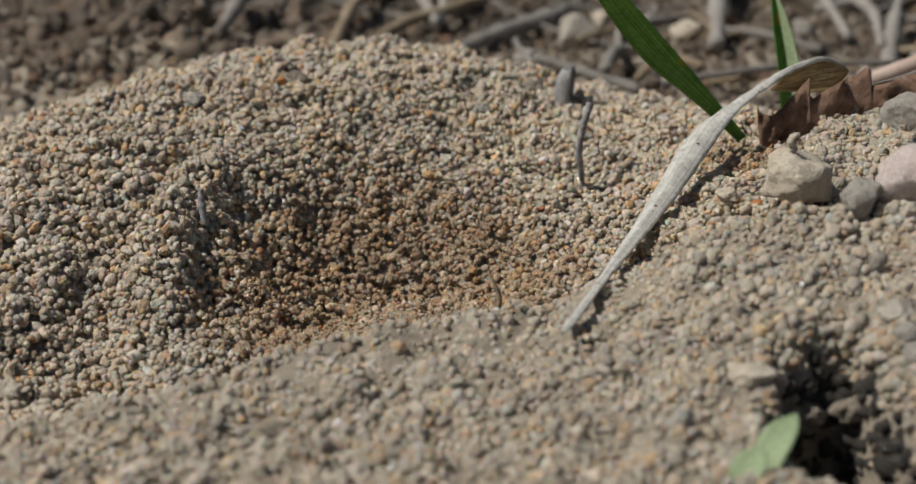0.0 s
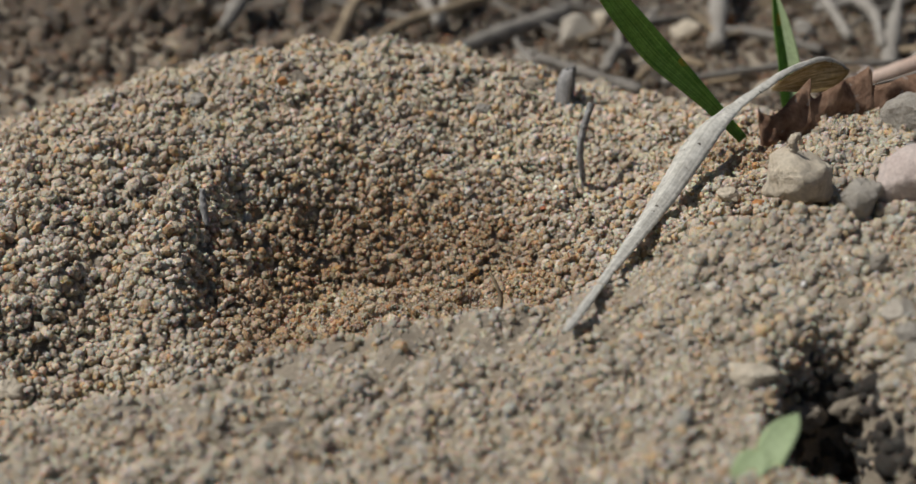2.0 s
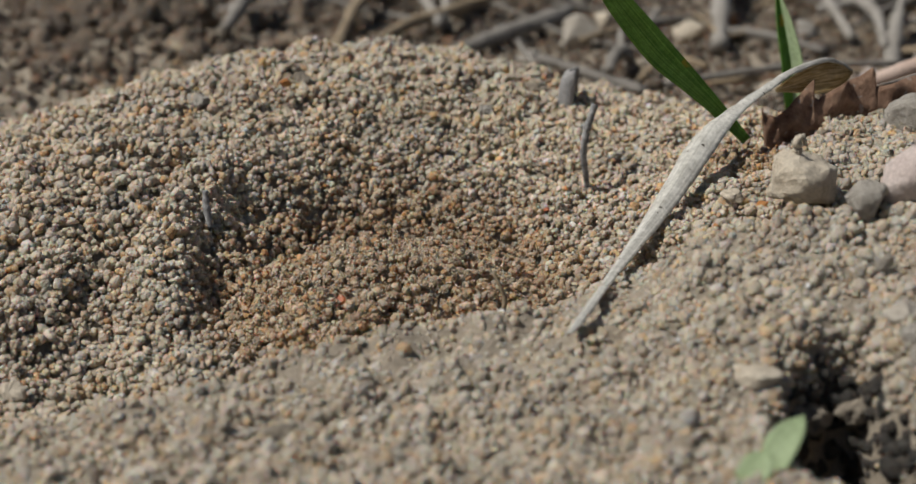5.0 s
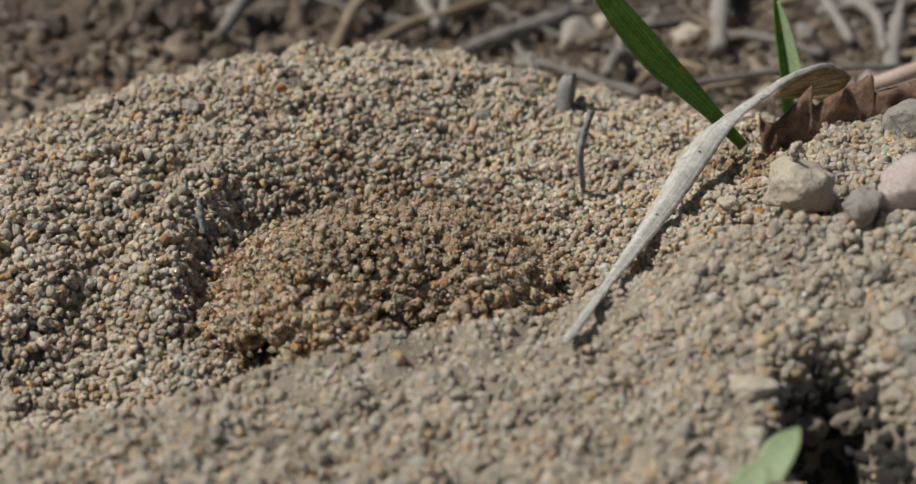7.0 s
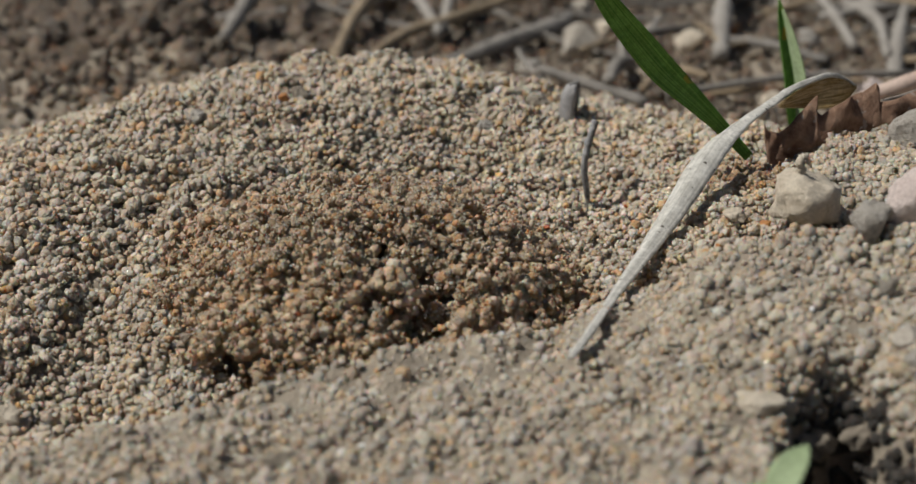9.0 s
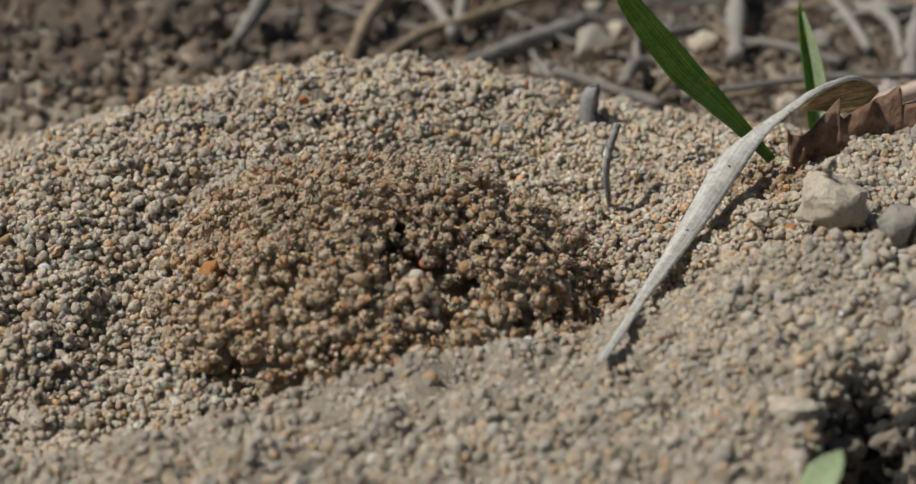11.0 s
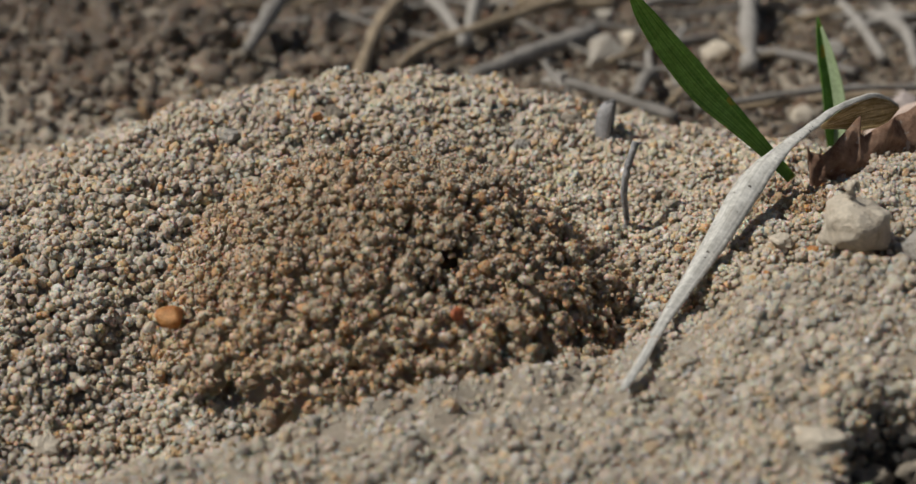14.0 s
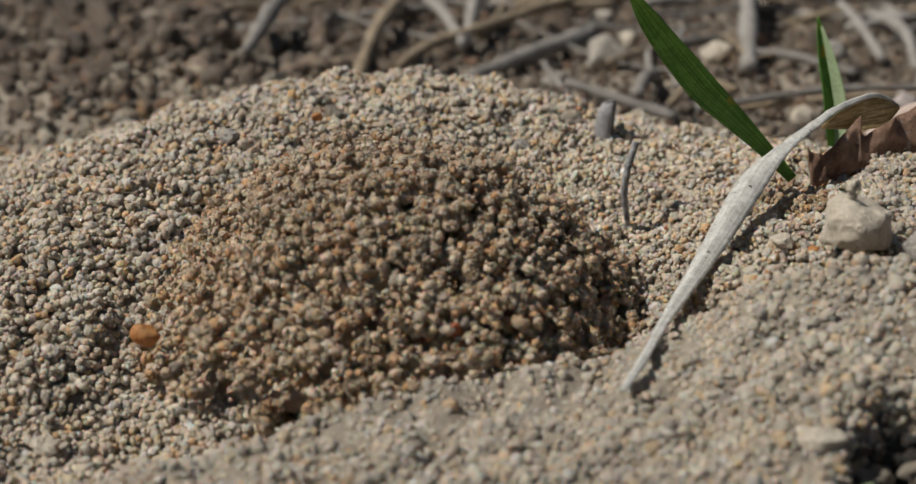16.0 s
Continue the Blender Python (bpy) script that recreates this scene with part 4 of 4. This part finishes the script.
    for k, (x, y, s) in enumerate([(-58, 128, 6), (-38, 140, 5), (-75, 150, 7), (-52, 168, 7), (-22, 148, 5), (-20, 176, 6), (-45, 112, 4), (-88, 130, 6), (-66, 112, 4.5), (-30, 118, 5),
                                   (-96, 175, 7), (-70, 190, 7), (-14, 131, 4)]):
        stone("soil_clod", "crumbly brown soil clod behind the mound", "clod", M_CLOD, x, y, (s * 0.6, s * 0.54, s * 0.45), 330 + k, 0.2, 47 * k, "soil clods behind the mound", level=3, rough=0.75, cuts=2)


build_litter()


# ---- damp soil pushed up out of the pit ----
CLUMPS = 300
STAGES = np.array([  # seconds, radius, top, middle x, middle y, dent
    (0.0, 12.0, -9.6, 4.0, -3.5, 0.0), (1.0, 12.5, -8.6, 3.5, -3.5, 0.0), (2.0, 14.0, -6.8, 2.5, -3.5, 0.0), (3.0, 15.0, -5.0, 1.5, -3.5, 0.5),
    (4.0, 16.5, -3.2, 0.5, -3.5, 1.2), (5.5, 18.0, 1.4, 0.0, -3.5, 1.5), (6.5, 19.5, 4.0, 0.0, -3.0, 3.0), (7.8, 20.5, 5.2, -0.5, -3.0, 4.0),
    (8.2, 23.0, 8.2, -1.5, -2.5, 5.0), (9.2, 23.6, 9.0, -2.0, -2.0, 5.0), (10.4, 25.0, 11.5, -3.0, -1.5, 5.0), (11.5, 25.5, 12.4, -3.0, -1.5, 4.5),
    (12.0, 26.2, 13.6, -3.5, -1.0, 3.5), (14.0, 26.7, 14.5, -4.0, -1.0, 2.0), (14.5, 27.3, 15.8, -4.0, -1.0, 1.0), (16.0, 27.5, 16.2, -4.0, -1.0, 0.8)])
STEPS = [0.0, 1.0, 2.0, 3.0, 4.0, 5.5, 6.5, 7.3, 7.8, 8.2, 9.2, 10.4, 11.5, 12.0, 13.0, 14.0, 14.5, 16.0]


def stage(t):
    return [float(np.interp(t, STAGES[:, 0], STAGES[:, k])) for k in range(1, 6)]


def dome_point(u, a, t):
    """A place on the rising soil: u from 0 in the middle to 1 at its edge, a the angle."""
    radius, top, mx, my, dent = stage(t)
    ex, ey = mx + radius * math.cos(a), my + radius * 0.95 * math.sin(a)
    rim = min(max(float(land(ex, ey)) - 0.9, -2.5 - max(4 - top, 0) - 14 * max(-math.cos(a) - 0.7, 0)), top + 1.5)
    x, y = mx + radius * u * math.cos(a), my + radius * 0.95 * u * math.sin(a)
    z = top + (rim - top) * u**2.1
    z -= 1.7 * dent * math.exp(-((x - 3.6) ** 2 + (y + 16.0) ** 2) / 16) + 0.7 * dent * math.exp(-((x + 1.4) ** 2 + (y + 12.0) ** 2) / 9)
    return Vector((x, y, z))


def build_dome():
    rng = np.random.default_rng(21)
    thing = new("rising_soil_heap")
    thing.location = (0, 0, -0.011)
    tagged(thing, "heap of damp brown soil crumbs pushed up inside the pit", "soil heap")
    fine = [lump(0, rng, 0.17, 1) for _ in range(24)]
    small = [lump(0, rng, 0.2, 1) for _ in range(10)]
    bits = [tiny(rng) for _ in range(8)]
    meshes = []
    for _ in range(30):
        q, r = rng.normal(size=(20, 2)) * 1.2, np.clip(rng.lognormal(math.log(0.52), 0.25, 20), 0.28, 1.1)
        z = rng.uniform(-1.3, 1.1, 20) - 0.10 * (q**2).sum(1)
        big, wide = np.column_stack([q, z]), r
        v, t = heap(fine, big, wide, rng)
        q, r = rng.normal(size=(12, 2)) * 1.1, np.clip(rng.lognormal(math.log(0.24), 0.3, 12), 0.12, 0.4)
        z = rng.uniform(-0.8, 0.9, 12) - 0.10 * (q**2).sum(1)
        v2, t2 = heap(small, np.column_stack([q, z]), r, rng)
        under, u_t = lump(2, rng, 0.2, 0)
        v2, t2 = np.concatenate([v2, under * np.array([1.7, 1.7, 0.7]) - np.array([0, 0, 1.5])]), np.concatenate([t2, u_t + len(v2)])
        v3, t3 = heap(bits, *crusted(big, wide, 9, rng), rng)
        meshes.append(raw_mesh("soil_clump", np.concatenate([v, v2, v3]) * MM, np.concatenate([t, t2 + len(v), t3 + len(v) + len(v2)]), M_DAMP if len(meshes) % 2 else M_MOIST))
        meshes[-1].materials.append(M_BITS if len(meshes) % 2 else M_DAMP)
        slots = np.zeros(len(t) + len(t2) + len(t3), np.int32)
        slots[len(t) + len(t2):] = 1
        meshes[-1].polygons.foreach_set("material_index", slots)
    clumps = []
    for k in range(CLUMPS):
        ob = new("soil_clump", meshes[2 * (k % 15) + (k > CLUMPS * rng.uniform(0.3, 0.55))])
        ob.parent = thing
        clumps.append((ob, math.sqrt((k + 0.5) / CLUMPS), k * 2.399963, rng.uniform(0, 360), rng.normal(size=(40, 3))))
    # the body of packed soil under the crumbs
    rings = []
    for s in np.linspace(0.02, 1, 14):
        rings.append([(23.5 * s * math.cos(a), 22.5 * s * math.sin(a), -2.4 - 15 * s**1.7 + 0.35 * math.sin(9 * a + 20 * s) + 0.3 * math.sin(17 * a - 31 * s)) for a in np.linspace(0, math.tau, 40, endpoint=False)])
    core = part("packed_core", skin(rings), M_DAMP, thing, "packed damp soil")
    singles = []
    for k in range(40):
        v, t = lump(2, rng, 0.28, 4)
        ob = new("soil_pebble", raw_mesh("soil_pebble", v * rng.uniform(0.5, 0.8) * MM, t, M_DAMP_ONE))
        ob.parent = thing
        singles.append((ob, math.sqrt(rng.uniform(0.02, 0.95)), rng.uniform(0, math.tau), rng.uniform(0, 360), rng.normal(size=(40, 3))))
    # a knob of caked crumbs, and three coloured pebbles that ride on the heap
    q = rng.normal(size=(90, 3))
    q = q / np.linalg.norm(q, axis=1)[:, None] * np.array([2.5, 2.3, 3.6]) * rng.uniform(0.75, 1.0, (90, 1))
    v, t = heap(fine, q, np.clip(rng.lognormal(math.log(0.55), 0.35, 90), 0.3, 1.1), rng)
    knob = new("caked_knob", raw_mesh("caked_knob", v * MM, t, M_DAMP))
    knob.parent = thing
    tagged(knob, "knob of caked damp crumbs", kind="stuff")
    amber = part("amber_pebble", stone_mesh((3.4, 2.8, 3.2), 71, 3, 0.12, 6), M_AMBER, thing, "translucent amber pebble")
    red = part("red_pebble", stone_mesh((2.0, 1.4, 1.3), 72, 3, 0.1, 5), M_RED, thing, "glossy orange-red pebble")
    rust = part("rusty_pebble", stone_mesh((1.6, 1.4, 1.3), 73, 3, 0.1, 5), M_RED, thing, "rusty red pebble")
    return thing, clumps, core, singles, knob, amber, red, rust


heap_thing, heap_clumps, heap_core, heap_singles, heap_knob, heap_amber, heap_red, heap_rust = build_dome()


def heap_rows(u, a, spin, wobble, lift=0.0):
    rows = []
    for n, t in enumerate(STEPS):
        p, px, pa = dome_point(u, a, t), dome_point(min(u + 0.04, 1), a, t), dome_point(u, a + 0.1, t)
        normal = (px - p).cross(pa - p).normalized() if u > 0.02 else Vector((0, 0, 1))
        turn = normal.to_track_quat("Z", "Y").to_matrix().to_4x4() @ pose(0, 0, 0, wobble[n][0] * 5, wobble[n][1] * 5, spin + n * wobble[0][2] * 2)
        q = (p + normal * lift + Vector(wobble[n]) * 0.13 + Vector((0, 0, 0.45 * wobble[39][0]))) * MM
        rows.append((t, Matrix.Translation(q - Vector((0, 0, -0.011))) @ turn))
    return rows


def motions():
    for ob, u, a, spin, wobble in heap_clumps:
        walk(ob, heap_rows(u, a, spin, wobble))
    rows = []
    for t in STEPS:
        radius, top, mx, my, dent = stage(t)
        rows.append((t, pose(mx * MM, my * MM, top * MM + 0.011 - 0.0034)))
    walk(heap_core, rows)
    for ob, u, a, spin, wobble in heap_singles:
        walk(ob, heap_rows(u, a, spin, wobble, 0.5))

    def ride(ob, rows):
        walk(ob, [(t, pose(x * MM, y * MM, (z + 11) * MM, rx, 0, rz)) for t, x, y, z, rx, rz in rows])

    ride(heap_knob, [(0, 1, -9, -9.5, 0, 0), (6, 1.5, -12, -7, 0, 0), (7.8, 1.8, -13.5, -4.0, 5, 10), (8.2, 1.4, -14.6, 2.0, 5, 20), (9.2, 1.1, -15.4, 2.4, 8, 25),
                     (11.5, 0.6, -17.6, 2.2, 10, 40), (12.5, 0.2, -18.6, 1.6, 15, 45), (14, 0.8, -20.5, -0.4, 20, 50), (14.5, 0.9, -20.5, -2.5, 25, 50), (16, 0.9, -20.5, -3.0, 25, 50)])
    ride(heap_amber, [(0, -6, -6, -10, 0, 0), (6, -10, -6, -6, 10, 20), (9.2, -17, -6, 0, 20, 60), (10.4, -20, -7, 2, 40, 80), (11.5, -23.8, -8, 3.2, 60, 100), (12, -26.2, -10, 1.6, 80, 120),
                      (13.5, -26.6, -10.4, 1.6, 85, 125), (14, -26.8, -10.6, 1.6, 90, 130), (14.5, -28.9, -13, 0.4, 120, 160), (16, -29.0, -13, 0.5, 120, 160)])
    ride(heap_red, [(0, 1, -4, -10, 0, 0), (7.8, 0.8, -6, 1, 0, 10), (8.2, 1.1, -7.2, 5.6, 0, 20), (9.2, 1.2, -10.8, 3.2, 10, 30), (11.5, 2.5, -12.2, 6.3, 20, 50), (12, 3.2, -16.2, 7.0, 30, 60),
                    (12.5, 3.0, -17.0, 6.9, 30, 62), (13.5, 2.8, -19.2, 6.0, 40, 70), (14.5, 3.2, -21.4, 5.0, 50, 80), (16, 2.8, -22.2, 4.5, 55, 85)])
    ride(heap_rust, [(0, -3, -8, -10, 0, 0), (5, -5, -11, -2, 0, 0), (6.3, -6.1, -12.6, 0.8, 0, 10), (7.8, -6.1, -14.1, 1.3, 10, 20), (8.2, -7.4, -17.4, 2.0, 30, 40), (10.4, -9, -20, 0, 50, 60),
                     (16, -10, -23, -3, 60, 70)])


motions()
